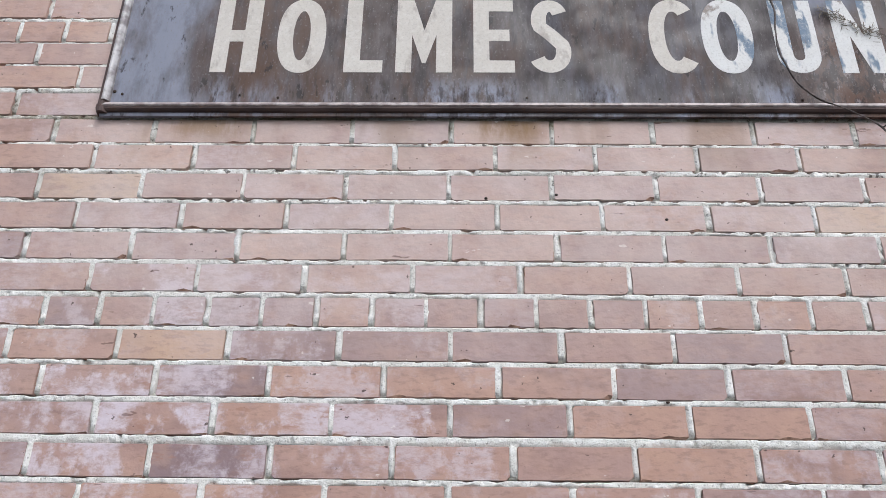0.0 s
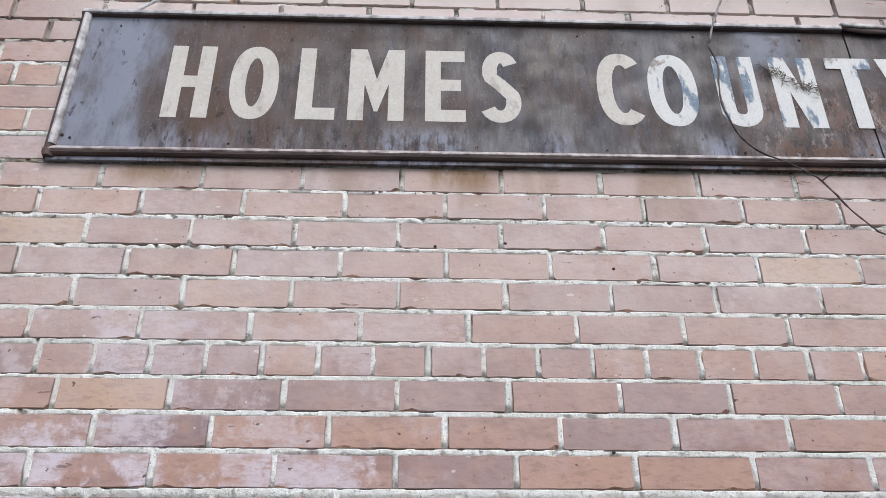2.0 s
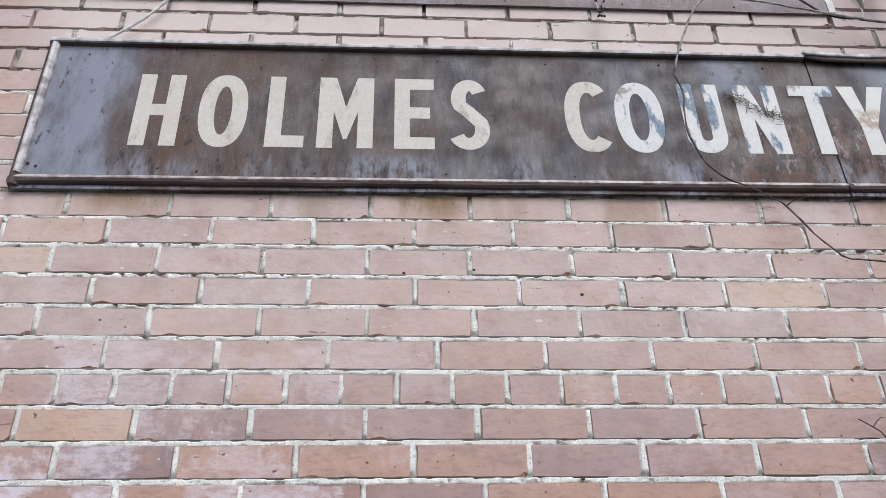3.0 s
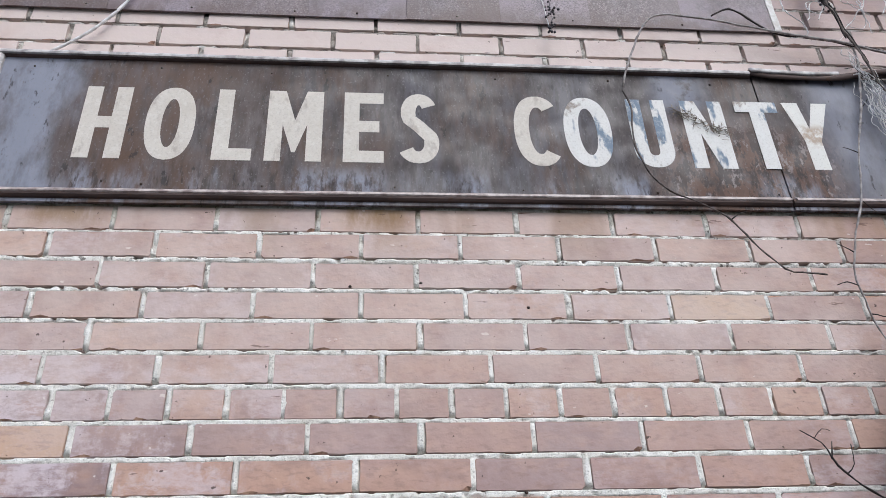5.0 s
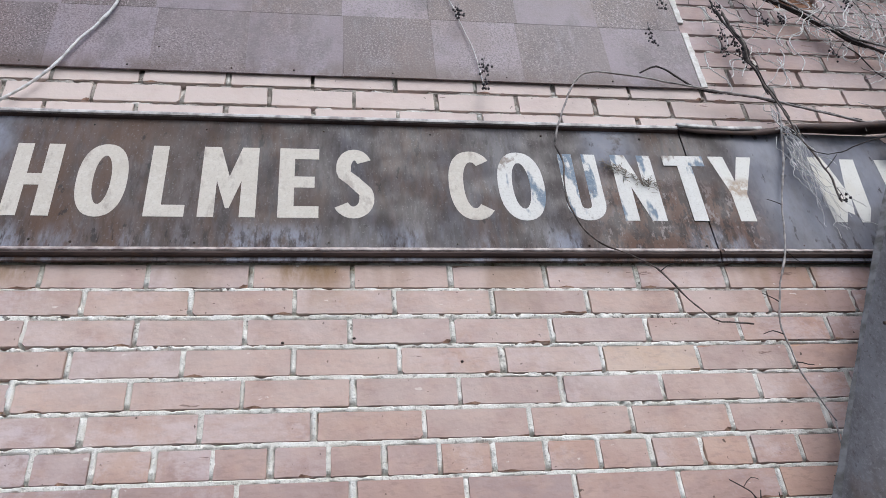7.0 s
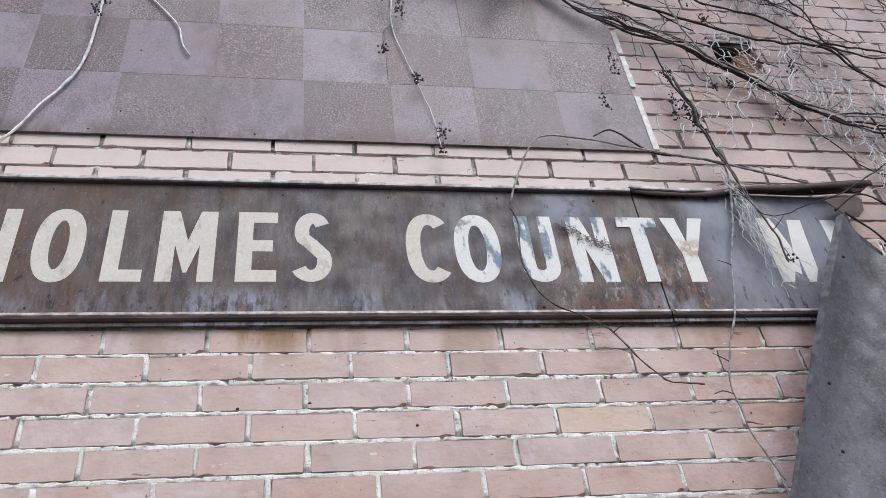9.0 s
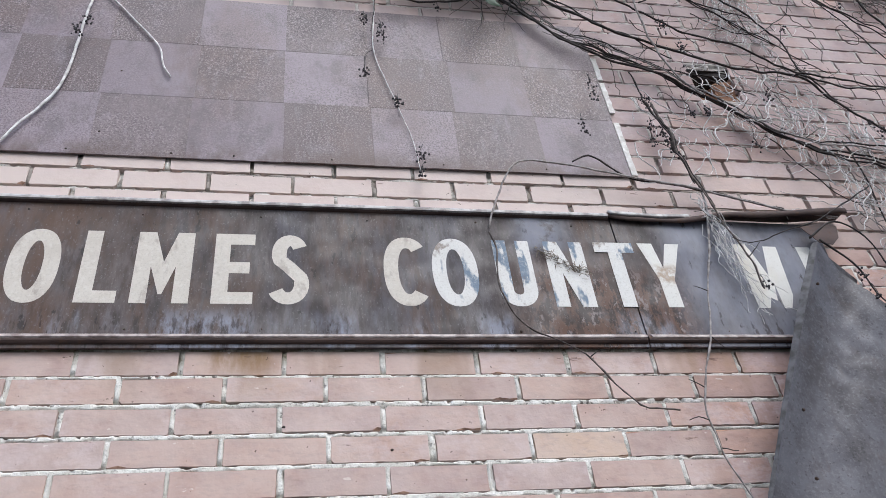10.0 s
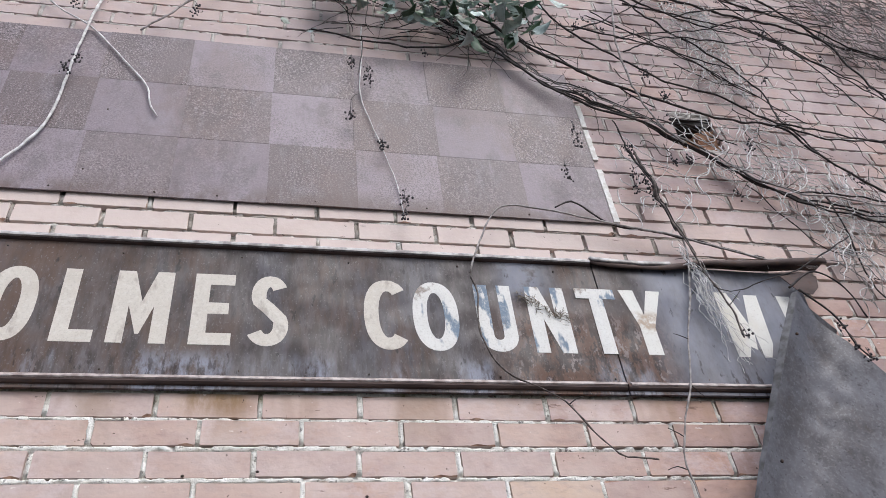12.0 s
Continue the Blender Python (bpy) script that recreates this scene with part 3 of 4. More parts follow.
# bent upper moulding of the second sheet, peeling away from the wall
bm = bmesh.new()
rows = []
for i in range(41):
    s = i / 40
    x = 1.064 + s * 0.715
    peel = max(0.0, (s - 0.25) / 0.75)
    out = 0.024 + 0.040 * peel ** 1.1 + 0.004 * math.sin(11 * s) * peel + rng.uniform(-0.0008, 0.0008)
    z = 3.140 - 0.014 * math.sin(math.pi * min(1, s / 0.45)) * (s < 0.45) + 0.012 * peel + 0.006 * math.sin(14 * s + 1) * peel
    lip = 0.014 + 0.008 * peel + 0.004 * math.sin(23 * s)
    rows.append([bm.verts.new((x, FACE - o, z + h)) for o, h in ((0.004, 0.012), (out * 0.55, 0.016), (out, 0.010), (out + 0.003, 0.004), (out + 0.001, -lip * 0.6), (out * 0.94, -lip * 0.55), (out * 0.93, 0.0), (0.004, 0.007))])
for a, b in zip(rows, rows[1:]):
    for j in range(8):
        k = (j + 1) % 8
        bm.faces.new((a[j], a[k], b[k], b[j]))
for r in (rows[0], rows[-1]):
    bm.faces.new(r)
part("bent_moulding", bm, MOULD, sign, "bent dark moulding peeling off the wall", True)

bm = bmesh.new()
rows = []
for i in range(15):
    s = i / 14
    x = 1.068 + s * 0.235
    z = 3.143 - 0.008 * math.sin(math.pi * s * 0.8)
    rows.append([bm.verts.new((x, FACE - o, z + h)) for o, h in ((0.005, 0.015), (0.020, 0.017), (0.029, 0.011), (0.0305, 0.003), (0.028, -0.003), (0.024, 0.003), (0.005, 0.010))])
for a, b in zip(rows, rows[1:]):
    for j in range(7):
        bm.faces.new((a[j], a[(j + 1) % 7], b[(j + 1) % 7], b[j]))
for r in (rows[0], rows[-1]):
    bm.faces.new(r)
part("moulding_bead", bm, FRAME_PALE, sign, "worn pale bead with the lit edge in its colour", True)
# torn tongue of metal hanging at the free end
bm = bmesh.new()
slab(bm, [(1.610, 3.092), (1.650, 3.036), (1.688, 3.030), (1.716, 3.056), (1.728, 3.098), (1.690, 3.110)], FACE - 0.052, 0.002)
part("torn_flap", bm, MOULD, sign, "torn dark flap of metal")

# letters, a height of 0.213 m
BASE, TALL, STEM = 2.832, 0.213, 0.036
PAINT_Y, PAINT_D = FACE - 0.0125, 0.0004


def arc(cx, cz, rx, rz, a0, a1, n=24, power=2.3):
    pts = []
    for i in range(n + 1):
        a = radians(a0 + (a1 - a0) * i / n)
        c, s = math.cos(a), math.sin(a)
        pts.append((cx + rx * math.copysign(abs(c) ** (2 / power), c), cz + rz * math.copysign(abs(s) ** (2 / power), s)))
    return pts


def letter(kind, x0, x1, material=PAINT, stem=STEM, y=PAINT_Y):
    bm = bmesh.new()
    w, b = x1 - x0, BASE + 0.003 * x0
    t = b + TALL
    m, h = (x0 + x1) / 2, stem / 2
    if kind == "H":
        lo, hi = b + 0.088, b + 0.122
        o = [(x0, b), (x0 + stem, b), (x0 + stem, lo), (x1 - stem, lo), (x1 - stem, b), (x1, b), (x1, t), (x1 - stem, t), (x1 - stem, hi), (x0 + stem, hi), (x0 + stem, t), (x0, t)]
    elif kind == "L":
        o = [(x0, b), (x1, b), (x1, b + 0.034), (x0 + stem, b + 0.034), (x0 + stem, t), (x0, t)]
    elif kind == "E":
        k = 0.034
        o = [(x0, b), (x1, b), (x1, b + k), (x0 + stem, b + k), (x0 + stem, b + 0.090), (x1 - 0.010, b + 0.090), (x1 - 0.010, b + 0.124), (x0 + stem, b + 0.124), (x0 + stem, t - k), (x1, t - k), (x1, t), (x0, t)]
    elif kind == "M":
        o = [(x0, b), (x0 + stem, b), (x0 + stem, t - 0.105), (m - 0.004, b + 0.026), (m + 0.004, b + 0.026), (x1 - stem, t - 0.105), (x1 - stem, b), (x1, b), (x1, t), (x1 - stem - 0.003, t), (m, t - 0.092), (x0 + stem + 0.003, t), (x0, t)]
    elif kind == "N":
        o = [(x0, b), (x0 + stem, b), (x0 + stem, t - 0.105), (x1 - stem - 0.002, b), (x1, b), (x1, t), (x1 - stem, t), (x1 - stem, b + 0.105), (x0 + stem + 0.002, t), (x0, t)]
    elif kind == "T":
        o = [(m - h, b), (m + h, b), (m + h, t - 0.034), (x1, t - 0.034), (x1, t), (x0, t), (x0, t - 0.034), (m - h, t - 0.034)]
    elif kind == "Y":
        m -= 0.008
        o = [(m - h - 0.002, b), (m + h + 0.002, b), (m + h + 0.002, b + 0.088), (x1, t), (x1 - stem - 0.002, t), (m + 0.001, b + 0.128), (x0 + stem + 0.004, t), (x0, t), (m - h - 0.002, b + 0.088)]
    elif kind == "splayed M":
        o = [(x0, b), (x0 + 0.032, b), (x0 + 0.046, b + 0.034), (x0 + 0.062, b + 0.024), (x0 + 0.074, b + 0.084), (x0 + 0.073, b), (x0 + 0.094, b), (x0 + 0.114, b + 0.044), (x0 + 0.130, t), (x0 + 0.090, t), (x0 + 0.068, b + 0.108), (x0 + 0.048, b + 0.190), (x0 + 0.038, t + 0.006), (x0, t + 0.005)]
    elif kind == "I":
        o = [(x0, b), (x1, b), (x1, t), (x0, t)]
    if kind == "O":
        ribbon(bm, arc(m, b + TALL / 2, w / 2 - h, TALL / 2 - h + 0.002, 0, 360, 40)[:-1], h, y, PAINT_D, True)
    elif kind == "C":
        ribbon(bm, arc(m + 0.006, b + TALL / 2, w / 2 - h + 0.004, TALL / 2 - h + 0.002, 48, 312, 34), h, y, PAINT_D)
    elif kind == "U":
        ribbon(bm, [(x0 + h, t)] + arc(m, b + 0.052, w / 2 - h, 0.052 - h, 180, 360, 20, 2.1) + [(x1 - h, t)], h, y, PAINT_D)
    elif kind == "S":
        r, q = w / 2 - h, (TALL / 2 - h) / 2
        up, low = b + TALL - h - q + 0.001, b + h + q - 0.001
        path = arc(m + 0.003, up, r - 0.006, q, 28, 205, 14, 2.1) + [(m, b + TALL / 2 + 0.006)] + arc(m - 0.001, low, r, q, 22, -150, 14, 2.1)
        ribbon(bm, path, h * 0.97, y, PAINT_D)
    elif kind != "O":
        slab(bm, o, y, PAINT_D)
    return part("letter", bm, material, sign, "white painted letter " + kind[-1] if kind != "I" else "")


for kind, x0, x1 in (("H", -0.560, -0.456), ("O", -0.415, -0.304), ("L", -0.258, -0.170), ("M", -0.141, -0.013), ("E", 0.036, 0.129), ("S", 0.160, 0.260), ("C", 0.437, 0.547)):
    letter(kind, x0, x1)
for kind, x0, x1 in (("O", 0.560, 0.676), ("U", 0.724, 0.822), ("N", 0.862, 0.968)):
    letter(kind, x0, x1, PAINT_BLUE)
letter("T", 1.000, 1.110, PAINT_BLUE, 0.038, FACE - 0.0140)
letter("Y", 1.126, 1.246, PAINT_CLEAN, 0.038, FACE - 0.0140)
letter("splayed M", 1.408, 1.538, PAINT_CLEAN, 0.040, FACE - 0.0140)
letter("I", 1.598, 1.640, PAINT_CLEAN, 0.042, FACE - 0.0140)

# screw heads along the edges of the sign
bm = bmesh.new()
bmesh.ops.create_uvsphere(bm, u_segments=7, v_segments=4, radius=0.0042)
screw = part("screw", bm, IRON, sign)
screw.location = (-0.762, FACE - 0.0125, 2.775)
spots = [(x, 3.105) for x in (-0.69, -0.41, -0.135, 0.14, 0.415, 0.69, 0.955)] + [(x, 2.765) for x in (-0.735, -0.49, -0.395, -0.13, 0.16, 0.455, 0.76, 1.045, 1.30)]
for x, z in spots:
    ob = screw.copy()
    scene.collection.objects.link(ob)
    ob.location = (x + rng.uniform(-0.01, 0.01), FACE - 0.0125, z + rng.uniform(-0.006, 0.004))
    ob.scale = [rng.uniform(0.5, 0.9)] * 3

# dry vine pads still clinging to the sign
bm = bmesh.new()
for i in range(120):
    s = rng.random()
    p = Vector((0.845 + 0.125 * s + rng.gauss(0, 0.010), FACE - 0.0165, 3.010 - 0.075 * s + rng.gauss(0, 0.011)))
    d = Vector((rng.gauss(0, 1), rng.gauss(0, 0.15), rng.gauss(0, 1))).normalized() * rng.uniform(0.003, 0.010)
    tube(bm, [p - d, p + d], 0.0009, 0.0005, 4)
tagged(link("vine_litter", bm, DRY), "dry brown vine litter clinging to the sign", "plant debris", kind="stuff")

# ---- tiled panel above the sign ----
PANEL_Y = FACE - 0.0075
bm = bmesh.new()
box(bm, -1.04, 1.16, PANEL_Y + 0.003, FACE - 0.0025, 3.33, 4.03)
cladding = tagged(link("cladding_panel", bm, IRON), "rusty plate panel of square mauve-brown tiles above the sign", "wall panel")
JOG = [[rng.uniform(-0.006, 0.006) if 0 < i < 9 else 0.0 for i in range(10)] for j in range(3)]
for j in range(3):
    for i in range(9):
        xa, xb = -1.067 + 0.2504 * i, -1.067 + 0.2504 * (i + 1)
        za, zb = 3.3125 + 0.2468 * j, 3.3125 + 0.2468 * (j + 1)
        xa, xb = xa + JOG[j][i], xb + JOG[j][i + 1]
        lift = 0.0006 * ((i * 3 + j * 5) % 4)
        bm = bmesh.new()
        slab(bm, [(xa + 0.0002, za + 0.0002), (xb - 0.0002, za + 0.0002), (xb - 0.0002, zb - 0.0002), (xa + 0.0002, zb - 0.0002)], PANEL_Y - lift, 0.0035 + lift)
        part("tile", bm, TILE_COARSE if (i + j) % 2 else TILE_SMOOTH, cladding, "coarse dark tile" if (i + j) % 2 else "smooth mauve tile")
for x, z in ((-0.62, 3.328), (-0.36, 3.328), (-0.10, 3.328), (0.06, 3.328), (0.32, 3.328), (0.63, 3.328), (0.93, 3.328), (-0.27, 3.66), (-0.29, 3.40)):
    ob = screw.copy()
    scene.collection.objects.link(ob)
    ob.name = "nail"
    ob.parent = cladding
    ob.location = (x, PANEL_Y - 0.001, z)
    ob.scale = (0.7, 0.7, 0.7)
for za, zb in ((3.32, 3.553), (3.60, 3.75), (3.765, 3.88)):
    bm = bmesh.new()
    n = 14
    left = [(1.189 + rng.uniform(-0.001, 0.001), za + (zb - za) * i / n) for i in range(n + 1)]
    right = [(1.207 + rng.uniform(-0.0018, 0.0018), za + (zb - za) * i / n) for i in range(n + 1)]
    slab(bm, left + right[::-1], PANEL_Y + 0.0005, 0.0065)
    part("caulk_strip", bm, CAULK, cladding, "cracked white caulk strip")

# ---- loose grey metal sheet ----
hood = new("metal_sheet")
tagged(hood, "bent dull grey metal sheet standing off the brick wall", "metal sheet")
EDGE = [(1.531, 2.945), (1.470, 2.845), (1.378, 2.691), (1.204, 2.378), (1.032, 2.074), (0.86, 1.77)]
fold, outer, rear = [], [], []
edge_pts = spline([(x, 0, z) for x, z in EDGE], 0.03)
for i, p in enumerate(edge_pts):
    s = i / (len(edge_pts) - 1)
    w = 0.015 + 0.005 * math.sin(9 * s + 0.4)
    outer.append(Vector((p.x + rng.uniform(-0.0015, 0.0015), 1.404, p.z)))
    fold.append(Vector((p.x + w, 1.396 - 0.003 * math.sin(s * 9), p.z + 0.004)))
    rear.append(Vector((p.x + 0.22, FACE - 0.002, p.z)))
bm = bmesh.new()
a, b, c = ([bm.verts.new(p) for p in line] for line in (outer, fold, rear))
for i in range(len(a) - 1):
    bm.faces.new((a[i], a[i + 1], b[i + 1], b[i]))
    bm.faces.new((a[i], c[i], c[i + 1], a[i + 1]))
part("flange", bm, SHEET_EDGE, hood, "folded scuffed edge")
bm = bmesh.new()
rows = []
for i in range(34):
    s = i / 33
    k = s * (len(fold) - 1)
    a0, a1 = fold[int(k)], fold[min(int(k) + 1, len(fold) - 1)]
    p = a0.lerp(a1, k - int(k))
    row = []
    for j in range(30):
        u = j / 29
        end = Vector((2.20 - 0.1 * s, 1.45, 1.86 - 0.30 * s))
        x = p.x + (end.x - p.x) * u
        z = p.z + (end.z - p.z) * u
        y = p.y + (end.y - p.y) * u + 0.008 * math.sin(7 * u + 3 * s) + 0.003 * math.sin(19 * u - 5 * s) + 0.020 * math.exp(-((u - 0.07) / 0.05) ** 2) * (1 - 0.5 * s)
        row.append(bm.verts.new((x, y if j else p.y, z)))
    rows.append(row)
for r, q in zip(rows, rows[1:]):
    for j in range(29):
        bm.faces.new((r[j], r[j + 1], q[j + 1], q[j]))
part("face", bm, SHEET, hood, "", True)
for x, z in ((1.292, 2.455), (1.478, 2.80), (1.255, 2.30)):
    ob = screw.copy()
    scene.collection.objects.link(ob)
    ob.name = "nail"
    ob.parent = hood
    ob.location = (x, 1.388, z)
    ob.scale = (1.0, 1.0, 1.0)

# ---- climbing vine, mostly bare, over the upper wall ----
vine = new("vine")
tagged(vine, "tangled bare vine with black berries and few green leaves", "vine")
vr = random.Random(11)


def stem(points, r0, r1, material, y=1.515, wander=0.004, knots=0.3, name="stem", label=""):
    pts = spline([(x, y, z) for x, z in points], 0.016)
    for i, p in enumerate(pts):
        f = noise.noise_vector(Vector((p.x * 9, p.z * 9, points[0][0] * 5)))
        p += Vector((f.x * wander, -abs(f.y) * wander * 2, f.z * wander))
        f = noise.noise_vector(Vector((p.x * 34, p.z * 34, points[0][1] * 5)))
        p += Vector((f.x, 0, f.z)) * wander * 0.5
    bm = bmesh.new()
    tube(bm, pts, r0, r1, 6, knots)
    part(name, bm, material, vine, label, True)
    return pts


bleached = "bleached grey-white stem"
stem([(-0.668, 3.145), (-0.563, 3.253), (-0.481, 3.415), (-0.421, 3.548), (-0.408, 3.664), (-0.405, 3.845), (-0.397, 4.014), (-0.382, 4.220), (-0.325, 4.444), (-0.224, 4.646)], 0.0036, 0.0048, BARK_PALE, 1.533, 0.003, label=bleached)
stem([(-0.567, 4.222), (-0.489, 4.145), (-0.378, 4.051), (-0.272, 3.911), (-0.183, 3.779), (-0.159, 3.685), (-0.133, 3.636)], 0.003, 0.0027, BARK_PALE, 1.534, 0.003)
stem([(-0.232, 4.04), (-0.159, 4.144), (-0.106, 4.236), (0.02, 4.40), (0.16, 4.52)], 0.0028, 0.005, BARK_GREY)
hang = stem([(0.472, 4.222), (0.469, 4.071), (0.457, 3.845), (0.483, 3.689), (0.520, 3.547), (0.546, 3.425), (0.560, 3.277)], 0.0025, 0.0012, BARK_PALE, 1.534, 0.003)
stem([(0.714, 3.057), (0.735, 3.128), (0.806, 3.284), (0.862, 3.322), (0.928, 3.317), (1.026, 3.302), (1.173, 3.268), (1.305, 3.243), (1.435, 3.208), (1.598, 3.163), (1.752, 3.139)], 0.0024, 0.0036, BARK_GREY, 1.505, 0.003)
stem([(0.998, 3.329), (1.055, 3.358), (1.114, 3.309), (1.173, 3.272), (1.31, 3.25), (1.44, 3.215), (1.60, 3.17)], 0.0026, 0.0038, BARK, 1.512, 0.004)
stem([(0.717, 3.057), (0.729, 3.001), (0.716, 2.874), (0.765, 2.765), (0.830, 2.725), (0.900, 2.682), (0.942, 2.615), (0.995, 2.548), (1.030, 2.538), (1.085, 2.530)], 0.0023, 0.0017, BARK_MID, 1.520, 0.0045, 0.6)
stem([(0.905, 2.675), (0.925, 2.690), (0.945, 2.697)], 0.0016, 0.001, BARK, 1.52, 0.001)
upright = stem([(1.368, 3.26), (1.366, 3.18), (1.324, 3.032), (1.269, 2.877), (1.223, 2.721), (1.180, 2.626), (1.149, 2.537), (1.152, 2.470), (1.158, 2.400), (1.194, 2.299)], 0.0030, 0.0018, BARK_GREY, 1.519, 0.003, 0.6)
stem([(1.194, 2.299), (1.188, 2.24), (1.205, 2.17)], 0.002, 0.0012, BARK_GREY, 1.52, 0.003)
stem([(1.149, 2.505), (1.125, 2.515), (1.10, 2.507)], 0.0014, 0.0009, BARK, 1.519, 0.002)
stem([(0.925, 2.185), (0.964, 2.162), (0.985, 2.118), (1.04, 2.065), (1.10, 2.03)], 0.0011, 0.0024, BARK, 1.53, 0.006, 0.6)
stem([(0.955, 2.172), (0.975, 2.19), (0.99, 2.186)], 0.0008, 0.0006, BARK, 1.53, 0.002)
stem([(1.00, 2.10), (1.02, 2.12), (1.025, 2.16)], 0.0012, 0.0008, BARK, 1.53, 0.003)
stem([(0.99, 2.03), (1.03, 2.05), (1.07, 2.045)], 0.0014, 0.0018, BARK, 1.53, 0.003)
stem([(0.978, 2.13), (0.988, 2.165)], 0.0018, 0.001, BARK, 1.53, 0.002)
main = []
for k in range(5):
    dx, dz = vr.uniform(-0.02, 0.02), 0.016 * (k - 2)
    main.append(stem([(0.74 + dx, 4.33 + dz), (0.912 + dx, 4.162 + dz), (1.067, 3.981 + dz), (1.227 + dx, 3.876 + dz * 1.5), (1.388, 3.790 + dz), (1.498 - dx, 3.685 + dz * 0.7), (1.641, 3.573 + dz * 0.6), (1.712, 3.499 + dz * 0.4), (1.850 + dx, 3.446 + dz), (2.130, 3.400 + dz * 2), (2.5, 3.31 + dz * 3)],
                     (0.0044, 0.0026, 0.0036, 0.0022, 0.0020)[k], 0.0030, (BARK, BARK, BARK, BARK_GREY, BARK)[k], 1.508 + 0.006 * (k % 3), 0.011))
for pts, r in (([(0.82, 4.42), (0.987, 4.248), (1.115, 4.126), (1.298, 4.000), (1.524, 3.902), (1.714, 3.832), (1.923, 3.811), (2.014, 3.670), (2.185, 3.503), (2.5, 3.22)], 0.0052),
               ([(1.05, 4.66), (1.139, 4.494), (1.234, 4.294), (1.396, 4.137), (1.556, 4.006), (1.717, 3.962), (1.851, 3.850), (2.0, 3.81), (2.4, 3.74)], 0.0044),
               ([(1.40, 4.75), (1.514, 4.594), (1.668, 4.374), (1.772, 4.256), (1.883, 4.107), (1.932, 3.942), (1.946, 3.814), (2.05, 3.62)], 0.0042),
               ([(2.05, 4.90), (2.172, 4.732), (2.295, 4.575), (2.384, 4.421), (2.421, 4.228), (2.475, 4.052), (2.60, 3.80)], 0.005),
               ([(1.60, 4.70), (1.751, 4.643), (2.003, 4.562), (2.265, 4.505), (2.477, 4.396), (2.628, 4.340), (3.0, 4.2)], 0.0055),
               ([(1.80, 4.80), (2.05, 4.63), (2.30, 4.53), (2.52, 4.35), (2.80, 4.25)], 0.004),
               ([(1.258, 4.298), (1.419, 4.407), (1.637, 4.598), (1.80, 4.78)], 0.0032),
               ([(1.429, 4.179), (1.570, 4.278), (1.699, 4.320), (1.914, 4.319), (2.15, 4.40)], 0.003),
               ([(1.943, 3.494), (1.937, 3.290), (1.925, 3.150), (1.94, 3.042), (2.0, 2.9)], 0.0032),
               ([(1.671, 3.495), (1.758, 3.325), (1.833, 3.235), (1.90, 3.21)], 0.0022),
               ([(1.90, 3.81), (2.10, 3.75), (2.35, 3.77), (2.6, 3.72)], 0.0034),
               ([(1.18, 3.93), (1.32, 3.83), (1.50, 3.80), (1.72, 3.70)], 0.003),
               ([(0.95, 4.30), (1.20, 4.10), (1.36, 3.97), (1.47, 3.88)], 0.0034),
               ([(1.62, 4.15), (1.80, 4.05), (1.98, 4.15), (2.10, 4.33)], 0.0022),
               ([(1.95, 4.75), (2.13, 4.42), (2.27, 4.16), (2.34, 3.95), (2.50, 3.70)], 0.0026)):
    main.append(stem(pts, r * 0.92, r * 0.65, BARK, 1.512 + vr.uniform(-0.012, 0.012), 0.008))
stem([(1.50, 4.70), (1.488, 4.588), (1.414, 4.250), (1.403, 4.000), (1.430, 3.795), (1.50, 3.66)], 0.0042, 0.0034, BARK_GREY, 1.500, 0.006)
root = stem([(1.318, 3.607), (1.326, 3.437), (1.349, 3.270), (1.365, 3.181), (1.393, 3.035), (1.413, 2.864)], 0.004, 0.002, BARK_MID, 1.500, 0.010, 0.7)
stem([(1.30, 3.60), (1.335, 3.40), (1.36, 3.23), (1.372, 3.15)], 0.0034, 0.0022, BARK, 1.500, 0.012, 0.7)
stem([(1.27, 3.74), (1.295, 3.62), (1.312, 3.50), (1.33, 3.38), (1.345, 3.25)], 0.0026, 0.002, BARK, 1.503, 0.012, 0.6)
stem([(1.34, 2.99), (1.380, 2.967), (1.497, 3.012), (1.618, 3.060), (1.768, 3.155), (1.848, 3.206)], 0.0013, 0.0021, BARK, 1.44, 0.006, 0.6)
stem([(1.536, 2.937), (1.596, 2.857), (1.617, 2.769), (1.647, 2.720)], 0.0030, 0.0018, BARK, 1.379, 0.003)
stem([(1.53, 2.96), (1.63, 3.02), (1.70, 2.97), (1.715, 2.87)], 0.0030, 0.002, BARK, 1.40, 0.003)


def twig(p, heading, length, r, bm):
    pts = [p.copy()]
    h = heading
    for _ in range(max(3, int(length / 0.014))):
        h += vr.gauss(0, 0.10)
        p = p + Vector((math.cos(h) * 0.014, vr.uniform(-0.003, 0.0022), math.sin(h) * 0.014))
        p.y = min(max(p.y, 1.485), FACE - 0.004)
        pts.append(p)
    tube(bm, pts, r, r * 0.5, 4)
    return pts


for k in range(15):
    x, z = vr.uniform(1.25, 2.3), vr.uniform(4.25, 4.95)
    fall = vr.choice((-0.9, -0.55, -0.25, 0.15, 0.5))
    run = [(x, z)]
    for _ in range(4):
        d = vr.uniform(0.09, 0.20)
        x, z, fall = x + d, z + d * fall, fall + vr.uniform(-0.25, 0.2)
        run.append((x, z))
    main.append(stem(run, vr.uniform(0.0022, 0.0042), 0.0018, BARK, 1.512 + vr.uniform(-0.02, 0.01), 0.007))
stem([(0.456, 3.83), (0.430, 3.80), (0.424, 3.70)], 0.0010, 0.0008, BARK, 1.534, 0.002)

